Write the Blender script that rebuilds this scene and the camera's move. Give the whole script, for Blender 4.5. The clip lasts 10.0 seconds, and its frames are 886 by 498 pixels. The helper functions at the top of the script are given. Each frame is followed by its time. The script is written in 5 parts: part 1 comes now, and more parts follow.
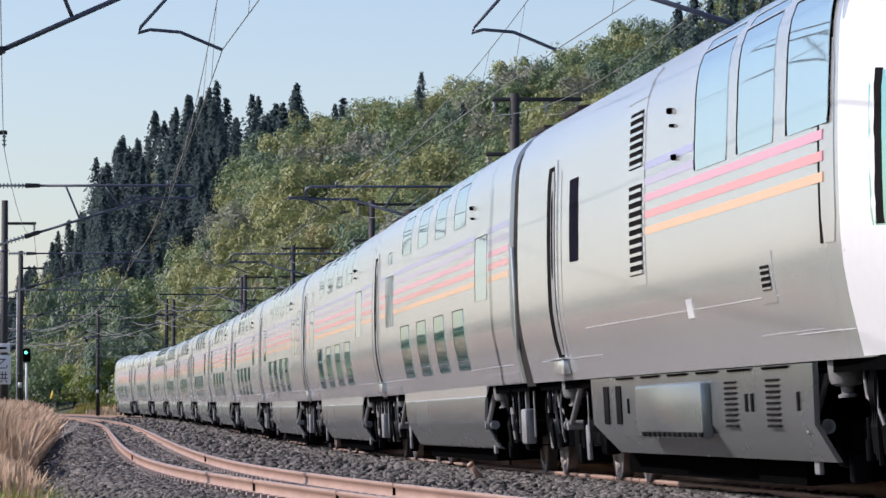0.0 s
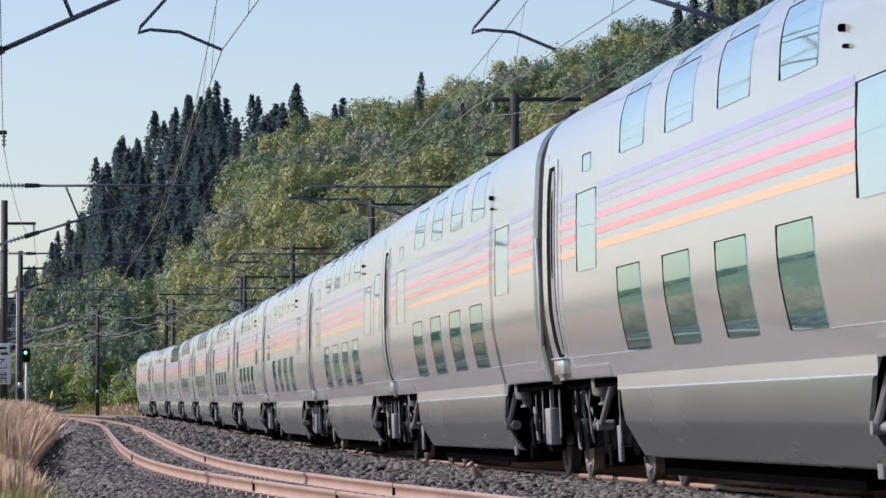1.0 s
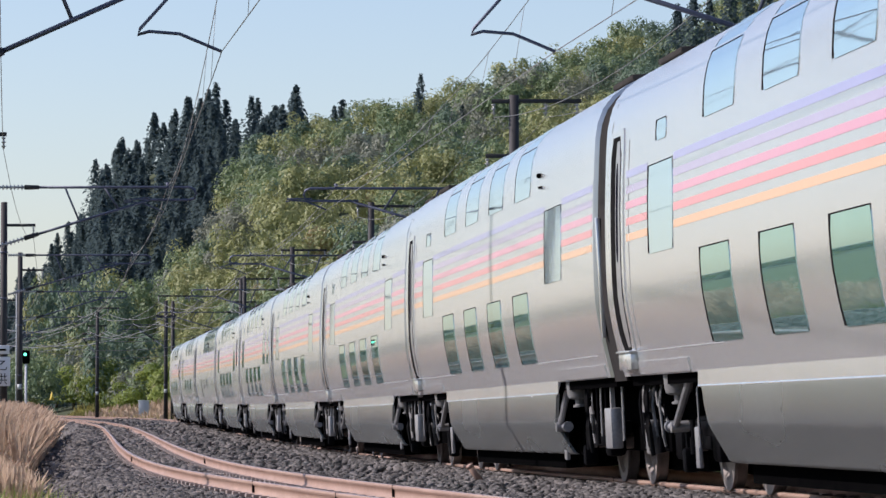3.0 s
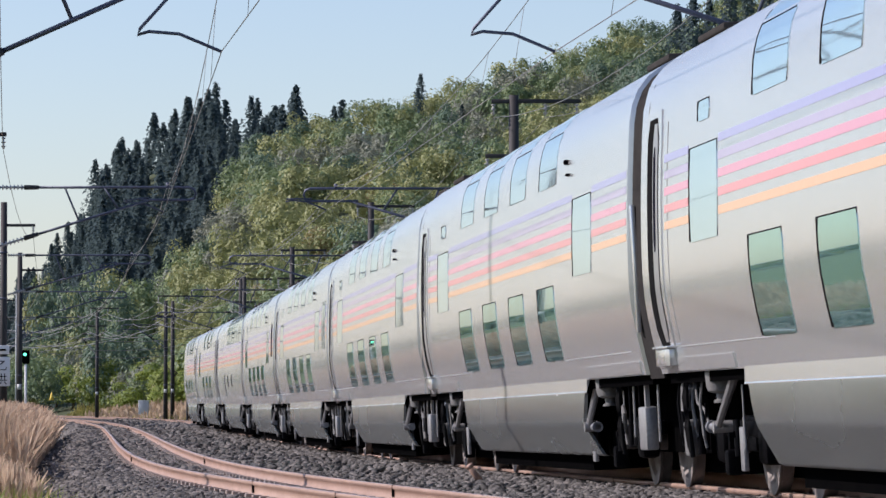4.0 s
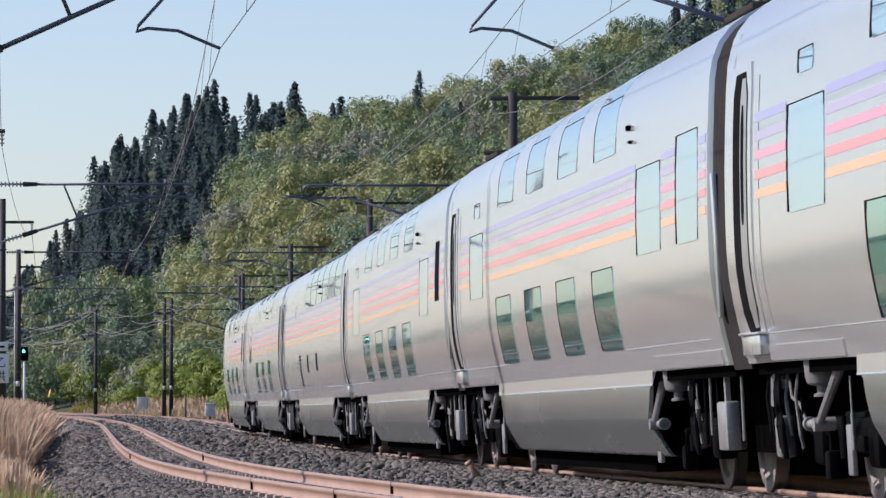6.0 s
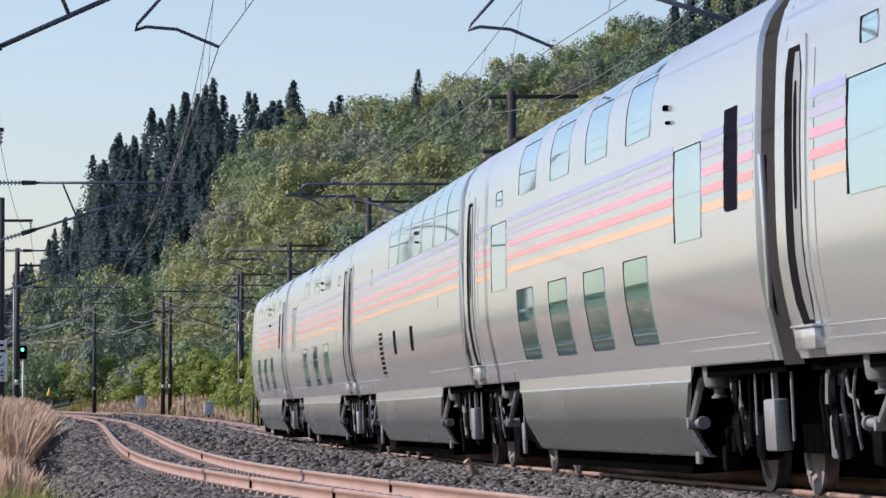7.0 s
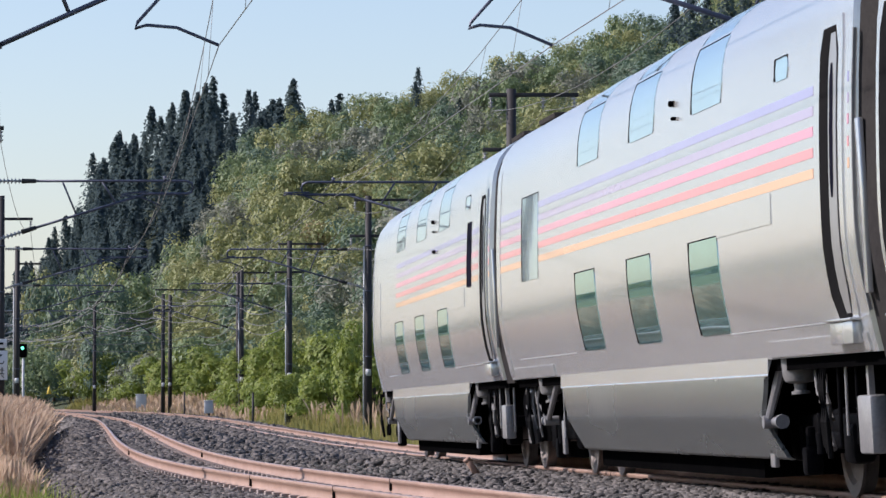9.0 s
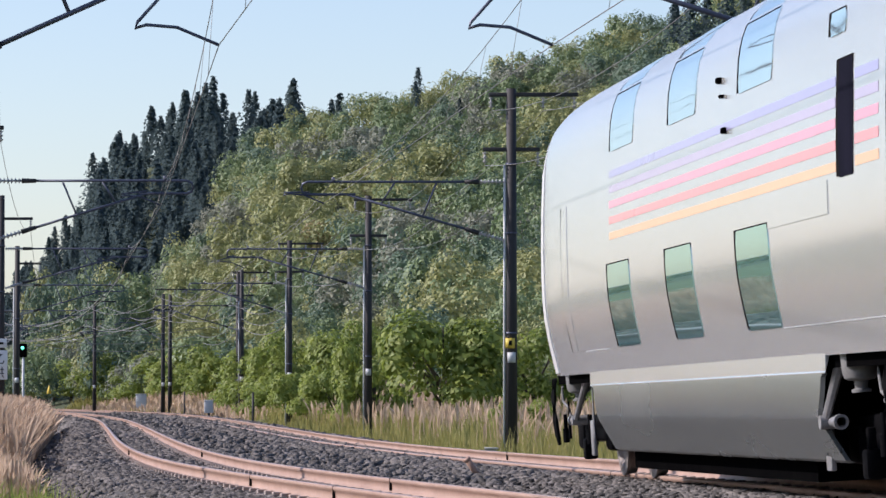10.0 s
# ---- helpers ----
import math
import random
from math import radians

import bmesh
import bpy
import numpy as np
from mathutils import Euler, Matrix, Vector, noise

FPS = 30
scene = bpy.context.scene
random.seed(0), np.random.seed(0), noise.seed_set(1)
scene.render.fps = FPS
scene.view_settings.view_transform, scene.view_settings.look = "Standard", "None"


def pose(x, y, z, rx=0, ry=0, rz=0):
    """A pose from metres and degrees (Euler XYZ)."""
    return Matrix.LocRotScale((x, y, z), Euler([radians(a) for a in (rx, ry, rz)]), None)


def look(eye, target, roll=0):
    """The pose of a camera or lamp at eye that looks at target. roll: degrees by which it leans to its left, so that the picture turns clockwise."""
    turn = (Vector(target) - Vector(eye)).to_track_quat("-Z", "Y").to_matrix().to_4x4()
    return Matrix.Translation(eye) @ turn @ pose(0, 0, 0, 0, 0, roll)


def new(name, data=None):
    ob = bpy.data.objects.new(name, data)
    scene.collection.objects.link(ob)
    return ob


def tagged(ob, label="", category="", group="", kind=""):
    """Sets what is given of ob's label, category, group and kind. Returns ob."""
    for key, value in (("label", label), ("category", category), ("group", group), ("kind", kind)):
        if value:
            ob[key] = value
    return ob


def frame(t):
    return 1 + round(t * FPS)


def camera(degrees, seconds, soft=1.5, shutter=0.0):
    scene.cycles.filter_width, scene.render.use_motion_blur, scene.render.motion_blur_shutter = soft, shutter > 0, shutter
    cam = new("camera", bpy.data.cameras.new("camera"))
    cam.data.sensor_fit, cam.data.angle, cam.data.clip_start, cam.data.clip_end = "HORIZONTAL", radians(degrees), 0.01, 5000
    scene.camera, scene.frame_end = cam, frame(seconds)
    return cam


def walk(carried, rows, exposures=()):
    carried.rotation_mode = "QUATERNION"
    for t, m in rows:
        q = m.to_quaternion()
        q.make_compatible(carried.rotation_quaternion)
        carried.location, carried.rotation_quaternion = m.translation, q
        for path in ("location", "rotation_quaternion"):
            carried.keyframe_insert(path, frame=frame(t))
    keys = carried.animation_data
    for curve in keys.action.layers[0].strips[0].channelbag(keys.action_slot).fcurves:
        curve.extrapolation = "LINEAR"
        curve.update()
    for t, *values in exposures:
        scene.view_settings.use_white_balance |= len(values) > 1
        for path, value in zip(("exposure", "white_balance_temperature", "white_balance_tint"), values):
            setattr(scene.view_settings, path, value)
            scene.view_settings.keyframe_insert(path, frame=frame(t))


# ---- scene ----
# -- camera: a long lens on a tripod beside the line, hardly moving --
EYE_Z = 0.766
cam = camera(12.603, 10.0)
CAM_ROWS = [
    (0, 92.239, 0.0484), (0.5, 92.231, 0.0444), (1, 92.239, 0.0444), (1.5, 92.2511, 0.0403), (2, 92.2632, 0.0403),
    (2.5, 92.2632, 0.0403), (3.2, 92.2639, 0.0384), (4, 92.2648, 0.0363), (4.5, 92.2591, 0.0282), (5, 92.2487, 0.0258),
    (5.5, 92.2309, 0.0242), (6.2, 92.2158, 0.0129), (7, 92.1987, 0.0), (7.5, 92.1946, 0.0), (8, 92.1866, 0.0),
    (8.5, 92.1866, 0.0), (9, 92.1745, 0.0), (9.5, 92.1664, 0.0), (10, 92.1705, 0.0)]
walk(cam, [(t, pose(0, 0, EYE_Z, rx, 0, rz)) for t, rx, rz in CAM_ROWS], [(0, 0.27, 6200, 21), (5, 0.27, 6200, 21), (8.5, 0.30, 6200, 21), (10, 0.42, 6200, 21)])

# -- world and sun --
SUN_ELEV, SUN_AZ = 36.0, -86.0          # azimuth in degrees from +y, towards +x
world = bpy.data.worlds.new("sky")
scene.world = world
world.use_nodes = True
wn = world.node_tree.nodes
sky = wn.new("ShaderNodeTexSky")
sky.sky_type, sky.sun_disc = "NISHITA", False
sky.sun_elevation, sky.sun_rotation = radians(SUN_ELEV), radians(SUN_AZ)
sky.air_density, sky.dust_density, sky.ozone_density = 1.0, 0.7, 2.0
wn["Background"].inputs[1].default_value = 0.122
world.node_tree.links.new(sky.outputs[0], wn["Background"].inputs[0])
sun = new("sun", bpy.data.lights.new("sun", "SUN"))
sun.data.energy, sun.data.angle, sun.data.color = 4.6, radians(0.6), (1.0, 0.93, 0.82)
_e, _a = radians(SUN_ELEV), radians(SUN_AZ)
SUN_DIR = Vector((math.sin(_a) * math.cos(_e), math.cos(_a) * math.cos(_e), math.sin(_e)))
sun.matrix_world = look(SUN_DIR * 100, (0, 0, 0))


# -- materials --
def srgb(r, g, b):
    return tuple((c / 12.92 if c <= 0.04045 else ((c + 0.055) / 1.055) ** 2.4) for c in (r, g, b)) + (1,)


def material(name, a, b=None, rough=0.6, metal=0.0, scale=3.0, fine=40.0, bump=0.0, bump_scale=60.0, island=0.0,
             obj_random=0.0, spec=0.5, coord="Object", stretch=(1, 1, 1), rough_var=0.0, sheen=0.0, transl=0.0):
    """Two-scale noise between colours a and b, with optional relief and piece to piece variation."""
    m = bpy.data.materials.new(name)
    m.use_nodes = True
    nt, ln = m.node_tree, m.node_tree.links
    bsdf = nt.nodes["Principled BSDF"]
    b = b or a
    tc = nt.nodes.new("ShaderNodeTexCoord")
    mp = nt.nodes.new("ShaderNodeMapping")
    mp.inputs["Scale"].default_value = stretch
    ln.new(tc.outputs[coord], mp.inputs[0])
    n1 = nt.nodes.new("ShaderNodeTexNoise")
    n1.inputs["Scale"].default_value, n1.inputs["Detail"].default_value = scale, 4
    n2 = nt.nodes.new("ShaderNodeTexNoise")
    n2.inputs["Scale"].default_value, n2.inputs["Detail"].default_value = fine, 3
    for n in (n1, n2):
        ln.new(mp.outputs[0], n.inputs["Vector"])
    mixn = nt.nodes.new("ShaderNodeMath")
    mixn.operation = "MULTIPLY_ADD"
    ln.new(n1.outputs[0], mixn.inputs[0])
    mixn.inputs[1].default_value = 1.1
    add = nt.nodes.new("ShaderNodeMath")
    add.operation = "MULTIPLY_ADD"
    ln.new(n2.outputs[0], add.inputs[0])
    add.inputs[1].default_value, add.inputs[2].default_value = 0.9, -0.5
    ln.new(add.outputs[0], mixn.inputs[2])
    last = mixn
    if island or obj_random:
        src = nt.nodes.new("ShaderNodeNewGeometry").outputs["Random Per Island"] if island else \
            nt.nodes.new("ShaderNodeObjectInfo").outputs["Random"]
        more = nt.nodes.new("ShaderNodeMath")
        more.operation = "MULTIPLY_ADD"
        ln.new(src, more.inputs[0])
        more.inputs[1].default_value = island or obj_random
        sub = nt.nodes.new("ShaderNodeMath")
        sub.operation = "SUBTRACT"
        ln.new(last.outputs[0], sub.inputs[0])
        sub.inputs[1].default_value = 0.5 * (island or obj_random)
        ln.new(sub.outputs[0], more.inputs[2])
        last = more
    mix = nt.nodes.new("ShaderNodeMix")
    mix.data_type = "RGBA"
    ln.new(last.outputs[0], mix.inputs[0])
    mix.inputs[6].default_value, mix.inputs[7].default_value = a, b
    ln.new(mix.outputs[2], bsdf.inputs["Base Color"])
    bsdf.inputs["Roughness"].default_value, bsdf.inputs["Metallic"].default_value = rough, metal
    bsdf.inputs["Specular IOR Level"].default_value = spec
    if rough_var:
        rv = nt.nodes.new("ShaderNodeMath")
        rv.operation = "MULTIPLY_ADD"
        ln.new(n1.outputs[0], rv.inputs[0])
        rv.inputs[1].default_value, rv.inputs[2].default_value = rough_var, rough - 0.5 * rough_var
        ln.new(rv.outputs[0], bsdf.inputs["Roughness"])
    if bump:
        nb = nt.nodes.new("ShaderNodeTexNoise")
        nb.inputs["Scale"].default_value, nb.inputs["Detail"].default_value = bump_scale, 4
        ln.new(mp.outputs[0], nb.inputs["Vector"])
        bn = nt.nodes.new("ShaderNodeBump")
        bn.inputs["Strength"].default_value = 1.0
        bn.inputs["Distance"].default_value = bump
        ln.new(nb.outputs[0], bn.inputs["Height"])
        ln.new(bn.outputs[0], bsdf.inputs["Normal"])
    if transl:
        tr = nt.nodes.new("ShaderNodeBsdfTranslucent")
        ln.new(mix.outputs[2], tr.inputs[0])
        ms = nt.nodes.new("ShaderNodeMixShader")
        ms.inputs[0].default_value = transl
        ln.new(bsdf.outputs[0], ms.inputs[1])
        ln.new(tr.outputs[0], ms.inputs[2])
        ln.new(ms.outputs[0], nt.nodes["Material Output"].inputs[0])
    return m


def rgb(r, g, b):
    return (r, g, b, 1)


M_SILVER = material("silver_paint", rgb(0.55, 0.562, 0.557), rgb(0.625, 0.635, 0.63), rough=0.2, metal=0.6, scale=0.7, fine=9,
                    bump=0.0006, bump_scale=1.6, rough_var=0.08, stretch=(0.5, 1, 1))
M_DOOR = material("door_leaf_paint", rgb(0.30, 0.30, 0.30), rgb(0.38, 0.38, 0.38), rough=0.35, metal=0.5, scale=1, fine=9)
M_WHITE = material("white_paint", rgb(0.60, 0.61, 0.62), rgb(0.67, 0.67, 0.67), rough=0.28, scale=1, fine=12)
M_SKIRT = material("grey_skirt_paint", rgb(0.20, 0.222, 0.222), rgb(0.26, 0.28, 0.278), rough=0.26, metal=0.65, scale=1.2, fine=14,
                   rough_var=0.12, stretch=(0.4, 1, 1))
# rubber and print, and the painted shade of window rebates and door recesses
M_FLAT_BLACK = material("rubber_and_shade_black", rgb(0.008, 0.008, 0.009), rgb(0.018, 0.018, 0.018), rough=0.7, spec=0.0)
M_GLASS = material("tinted_glass", rgb(0.28, 0.58, 0.55), rgb(0.33, 0.66, 0.63), rough=0.02, metal=0.85, scale=0.6, fine=2, bump=0.0004, bump_scale=1.1)
M_ROOFGLASS = material("pale_reflective_glass", rgb(0.52, 0.70, 0.76), rgb(0.58, 0.76, 0.82), rough=0.03, metal=0.8, scale=0.6, fine=2, bump=0.0005, bump_scale=1.1)
M_SLIT = material("dark_glass", rgb(0.008, 0.009, 0.014), rgb(0.014, 0.014, 0.024), rough=0.6, spec=0.0)
# near-black: carries the shade under the cars, also used for dark casings
M_DARK = material("casing_and_shade_black", rgb(0.0015, 0.0015, 0.002), rgb(0.004, 0.004, 0.004), rough=0.75, scale=4, fine=30, spec=0.0)
# bogie gear is near-black so its colour holds the shade below the body
M_BOGIE = material("bogie_shade_black", rgb(0.003, 0.003, 0.004), rgb(0.010, 0.010, 0.011), rough=0.55, metal=0.3, scale=5, fine=40, spec=0.0)
M_CUP = material("air_spring_rubber", rgb(0.10, 0.10, 0.10), rgb(0.19, 0.188, 0.185), rough=0.6, scale=6, fine=40)
M_LIGHT = material("pale_steel", rgb(0.20, 0.20, 0.21), rgb(0.36, 0.36, 0.36), rough=0.4, metal=0.4, scale=5, fine=40)
M_LEDGE = material("ledge_paint", rgb(0.205, 0.205, 0.20), rgb(0.255, 0.255, 0.25), rough=0.5, metal=0.2, scale=1.5, fine=14)
M_YELLOW = material("yellow_paint", rgb(0.55, 0.40, 0.05), rgb(0.7, 0.52, 0.08), rough=0.6, scale=4, fine=30)
M_CONCRETE = material("weathered_concrete", rgb(0.28, 0.27, 0.25), rgb(0.42, 0.41, 0.38), rough=0.9, scale=3, fine=30)
M_REDPOST = material("dark_red_paint", rgb(0.07, 0.02, 0.018), rgb(0.13, 0.04, 0.03), rough=0.7, scale=4, fine=30)
M_WHEEL = material("wheel_steel", rgb(0.15, 0.125, 0.115), rgb(0.27, 0.235, 0.22), rough=0.6, metal=0.1, scale=6, fine=50)
M_ROOF = material("roof_grey", rgb(0.42, 0.43, 0.44), rgb(0.52, 0.52, 0.53), rough=0.5, metal=0.2, scale=1.5, fine=16)
M_BELLOWS = material("bellows_grey", rgb(0.032, 0.03, 0.03), rgb(0.055, 0.052, 0.05), rough=0.75, scale=3, fine=30, spec=0.0)
STRIPES = [("blue_stripe", (0.42, 0.40, 0.63), 2.89), ("purple_stripe", (0.51, 0.43, 0.59), 2.75), ("pink_stripe", (0.80, 0.335, 0.435), 2.61),
           ("red_stripe", (0.82, 0.31, 0.335), 2.463), ("orange_stripe", (0.84, 0.485, 0.29), 2.32)]
M_STRIPE = [material(n, rgb(*c), rgb(*[min(1, v * 1.08) for v in c]), rough=0.2, metal=0.45, scale=2, fine=20) for n, c, z in STRIPES]
M_RAIL = material("rusty_rail", rgb(0.22, 0.135, 0.10), rgb(0.40, 0.265, 0.205), rough=0.62, metal=0.2, scale=1.3, fine=25, bump=0.001, bump_scale=90)
M_RAILTOP = material("worn_rail_head", rgb(0.42, 0.30, 0.25), rgb(0.54, 0.41, 0.35), rough=0.4, metal=0.5, scale=2, fine=30)
M_SLEEPER = material("concrete_sleeper", rgb(0.20, 0.16, 0.14), rgb(0.34, 0.29, 0.26), rough=0.85, scale=3, fine=40, obj_random=0.4)
M_BALLAST = material("ballast_bed", rgb(0.030, 0.0285, 0.027), rgb(0.10, 0.094, 0.087), rough=0.95, scale=6, fine=22, bump=0.03, bump_scale=18)
M_STONE = material("ballast_stone", rgb(0.034, 0.032, 0.031), rgb(0.146, 0.132, 0.124), rough=0.9, scale=3, fine=40, island=1.2)
M_GROUND = material("grassy_soil", rgb(0.05, 0.075, 0.02), rgb(0.13, 0.14, 0.05), rough=0.95, scale=0.12, fine=2.5, bump=0.05, bump_scale=3)
M_HILL = material("forest_floor", rgb(0.03, 0.045, 0.018), rgb(0.06, 0.07, 0.028), rough=1.0, scale=0.05, fine=0.6)
# blue is raised in these leaf colours to paint in distance haze
M_WOODS = [material("leaf_" + n, rgb(*a), rgb(*b), rough=0.6, scale=0.06, fine=0.9, island=0.22, transl=0.28) for n, a, b in (
    ("green", (0.115, 0.185, 0.085), (0.23, 0.285, 0.13)), ("olive", (0.19, 0.225, 0.085), (0.345, 0.345, 0.14)), ("deep_green", (0.07, 0.13, 0.09), (0.15, 0.21, 0.13)),
    ("grey_green", (0.14, 0.165, 0.125), (0.25, 0.26, 0.19)), ("russet", (0.18, 0.15, 0.065), (0.30, 0.23, 0.10)))]
# base colour lightened and blued to stand for haze over the ridge
M_CEDAR = material("hazed_cedar_foliage", rgb(0.062, 0.095, 0.108), rgb(0.10, 0.137, 0.13), rough=0.9, scale=0.05, fine=0.4, island=0.15, spec=0.1, transl=0.4)
M_BUSH = material("bush_foliage", rgb(0.11, 0.18, 0.032), rgb(0.36, 0.40, 0.085), rough=0.6, scale=0.3, fine=1.5, island=0.4, transl=0.45)
M_BARK = material("bark", rgb(0.05, 0.04, 0.03), rgb(0.12, 0.1, 0.08), rough=0.95, scale=3, fine=20)
M_DRYGRASS = material("dry_pampas_grass", rgb(0.30, 0.20, 0.13), rgb(0.66, 0.50, 0.36), rough=0.8, scale=0.8, fine=6, island=0.5, transl=0.4)
M_WEED = material("trackside_weeds", rgb(0.14, 0.17, 0.035), rgb(0.42, 0.35, 0.13), rough=0.8, scale=0.35, fine=3, transl=0.45)
M_POLE = material("tarred_pole", rgb(0.012, 0.012, 0.014), rgb(0.03, 0.028, 0.03), rough=0.7, scale=2, fine=20, stretch=(1, 1, 0.1))
M_STEEL = material("blue_grey_steel", rgb(0.045, 0.055, 0.09), rgb(0.09, 0.10, 0.14), rough=0.5, metal=0.4, scale=4, fine=30)
M_INSUL = material("porcelain_insulator", rgb(0.30, 0.30, 0.31), rgb(0.42, 0.42, 0.42), rough=0.3)
M_WIRE = material("overhead_wire", rgb(0.16, 0.16, 0.16), rgb(0.26, 0.25, 0.24), rough=0.5, metal=0.5)
M_BOX = material("grey_cabinet_paint", rgb(0.42, 0.44, 0.45), rgb(0.55, 0.56, 0.56), rough=0.6, scale=3, fine=20)


# -- helpers of this scene --
def link(name, bm, mat, parent=None, label="", smooth=True):
    me = bpy.data.meshes.new(name)
    bm.to_mesh(me)
    bm.free()
    me.materials.append(mat)
    if smooth:
        me.shade_smooth()
    ob = new(name, me)
    if parent:
        ob.parent = parent
    return tagged(ob, label)


part = link


def raw_mesh(name, verts, faces, mat, smooth=False):
    me = bpy.data.meshes.new(name)
    v, f = np.asarray(verts, np.float32), np.asarray(faces, np.int32)
    k = f.shape[1]
    me.vertices.add(len(v))
    me.vertices.foreach_set("co", v.ravel())
    me.loops.add(f.size)
    me.loops.foreach_set("vertex_index", f.ravel())
    me.polygons.add(len(f))
    me.polygons.foreach_set("loop_start", np.arange(len(f), dtype=np.int32) * k)
    me.polygons.foreach_set("loop_total", np.full(len(f), k, np.int32))
    me.update(calc_edges=True)
    me.validate()
    me.materials.append(mat)
    if smooth:
        me.shade_smooth()
    return me


def box(bm, x0, x1, y0, y1, z0, z1, bevel=0.0):
    r = bmesh.ops.create_cube(bm, size=1.0)
    bmesh.ops.scale(bm, vec=(x1 - x0, y1 - y0, z1 - z0), verts=r["verts"])
    bmesh.ops.translate(bm, vec=((x0 + x1) / 2, (y0 + y1) / 2, (z0 + z1) / 2), verts=r["verts"])
    if bevel:
        es = list({e for v in r["verts"] for e in v.link_edges})
        bmesh.ops.bevel(bm, geom=es, offset=bevel, segments=2, affect="EDGES", profile=0.5)
    return bm


def rod(bm, a, b, r0, r1=None, seg=8):
    a, b = Vector(a), Vector(b)
    d = b - a
    m = Matrix.Translation((a + b) / 2) @ d.to_track_quat("Z", "Y").to_matrix().to_4x4()
    bmesh.ops.create_cone(bm, cap_ends=True, segments=seg, radius1=r0, radius2=r0 if r1 is None else r1, depth=d.length, matrix=m)
    return bm


def tube(bm, pts, r, seg=6):
    """A bent pipe through the points."""
    pts = [Vector(p) for p in pts]
    rings = []
    for i, p in enumerate(pts):
        d = (pts[min(i + 1, len(pts) - 1)] - pts[max(i - 1, 0)]).normalized()
        q = d.to_track_quat("Z", "Y")
        rings.append([bm.verts.new(p + q @ Vector((r * math.cos(2 * math.pi * k / seg), r * math.sin(2 * math.pi * k / seg), 0))) for k in range(seg)])
    for a, b in zip(rings, rings[1:]):
        for k in range(seg):
            bm.faces.new((a[k], a[(k + 1) % seg], b[(k + 1) % seg], b[k]))
    bm.faces.new(rings[0][::-1])
    bm.faces.new(rings[-1])
    return bm


# -- the two tracks: plan (x over y), height and cant --
def spline(kx, kv):
    kx, kv = np.array(kx, float), np.array(kv, float)
    n, h = len(kx), np.diff(kx)
    A, b = np.eye(n), np.zeros(n)
    for i in range(1, n - 1):
        A[i, i - 1], A[i, i], A[i, i + 1] = h[i - 1], 2 * (h[i - 1] + h[i]), h[i]
        b[i] = 6 * ((kv[i + 1] - kv[i]) / h[i] - (kv[i] - kv[i - 1]) / h[i - 1])
    m = np.linalg.solve(A, b)

    def ev(x):
        x = np.asarray(x, float)
        i = np.clip(np.searchsorted(kx, x) - 1, 0, n - 2)
        a, c = (kx[i + 1] - x) / h[i], (x - kx[i]) / h[i]
        v = a * kv[i] + c * kv[i + 1] + ((a ** 3 - a) * m[i] + (c ** 3 - c) * m[i + 1]) * h[i] ** 2 / 6
        s0 = (kv[1] - kv[0]) / h[0] - m[1] * h[0] / 6
        s1 = (kv[-1] - kv[-2]) / h[-1] + m[-2] * h[-1] / 6
        return np.where(x < kx[0], kv[0] + s0 * (x - kx[0]), np.where(x > kx[-1], kv[-1] + s1 * (x - kx[-1]), v))
    return ev


KNOT_Y = [5, 20, 35, 50, 70, 95, 125, 160, 200, 260, 340]
KNOT_Z = [5, 30, 60, 100, 160, 330]


class Track:
    """Distances S run away from the camera; S = 0 where y = 4."""
    def __init__(self, xs, zs, cant_near, cant_far, base):
        self.y = np.arange(-330, 460, 0.5)
        self.x = spline(KNOT_Y, xs)(self.y)
        zc = np.clip(self.y, KNOT_Z[0], KNOT_Z[-1])
        self.z = spline(KNOT_Z, zs)(zc) + base
        d = np.hypot(np.diff(self.x), 0.5)
        s = np.concatenate([[0], np.cumsum(d)])
        self.s = s - np.interp(4.0, self.y, s)
        self.dx = np.gradient(self.x, self.y)
        self.cant = np.interp(self.y, [40, 80], [cant_near, cant_far])

    def at_y(self, y):
        return [float(np.interp(y, self.y, v)) for v in (self.x, self.z, self.dx, self.cant)]

    def point(self, s, left=0.0, up=0.0):
        """A place beside the track: left of it as one looks away from the camera, and above the rails."""
        y = float(np.interp(s, self.s, self.y))
        return self.point_y(y, left, up)

    def point_y(self, y, left=0.0, up=0.0):
        x, z, dx, c = self.at_y(y)
        n = math.hypot(1, dx)
        ll = left * math.cos(c) + up * math.sin(c)
        return Vector((x - ll / n, y + ll * dx / n, z + up * math.cos(c) - left * math.sin(c)))


MAIN = Track([6.419, 4.932, 3.375, 1.815, -0.074, -2.403, -5.117, -8.416, -12.272, -19.52, -33.585],
             [0.131, 0.094, -0.06, -0.164, -0.094, 0.08], 0.0596, 0.0381, 0.0)
SIDE = Track([2.6, 2.15, -0.142, -2.627, -4.938, -7.255, -9.943, -13.183, -17.331, -24.771, -36.648],
             [0.027, -0.007, -0.032, -0.009, 0.015, 0.017], -0.0027, -0.0027, 0.009)


# -- ground, ballast, rails --
def hill_near(x):
    """Height of the broadleaf spur over x."""
    return float(np.interp(x, [-400, -60, -46, -41, -35, -24, -3, 23, 60, 140, 320], [0, 0, 3, 12.5, 22, 32.3, 39.0, 47.3, 60, 70, 40]))


def hill_far(x):
    return float(np.interp(x, [-700, -420, -200, -110, -84, -76, -70, -64, -58, -45, -20, 40, 200, 500], [4, 2, 1, 5, 13, 23, 29, 38, 44, 51.5, 48, 42, 70, 40]))


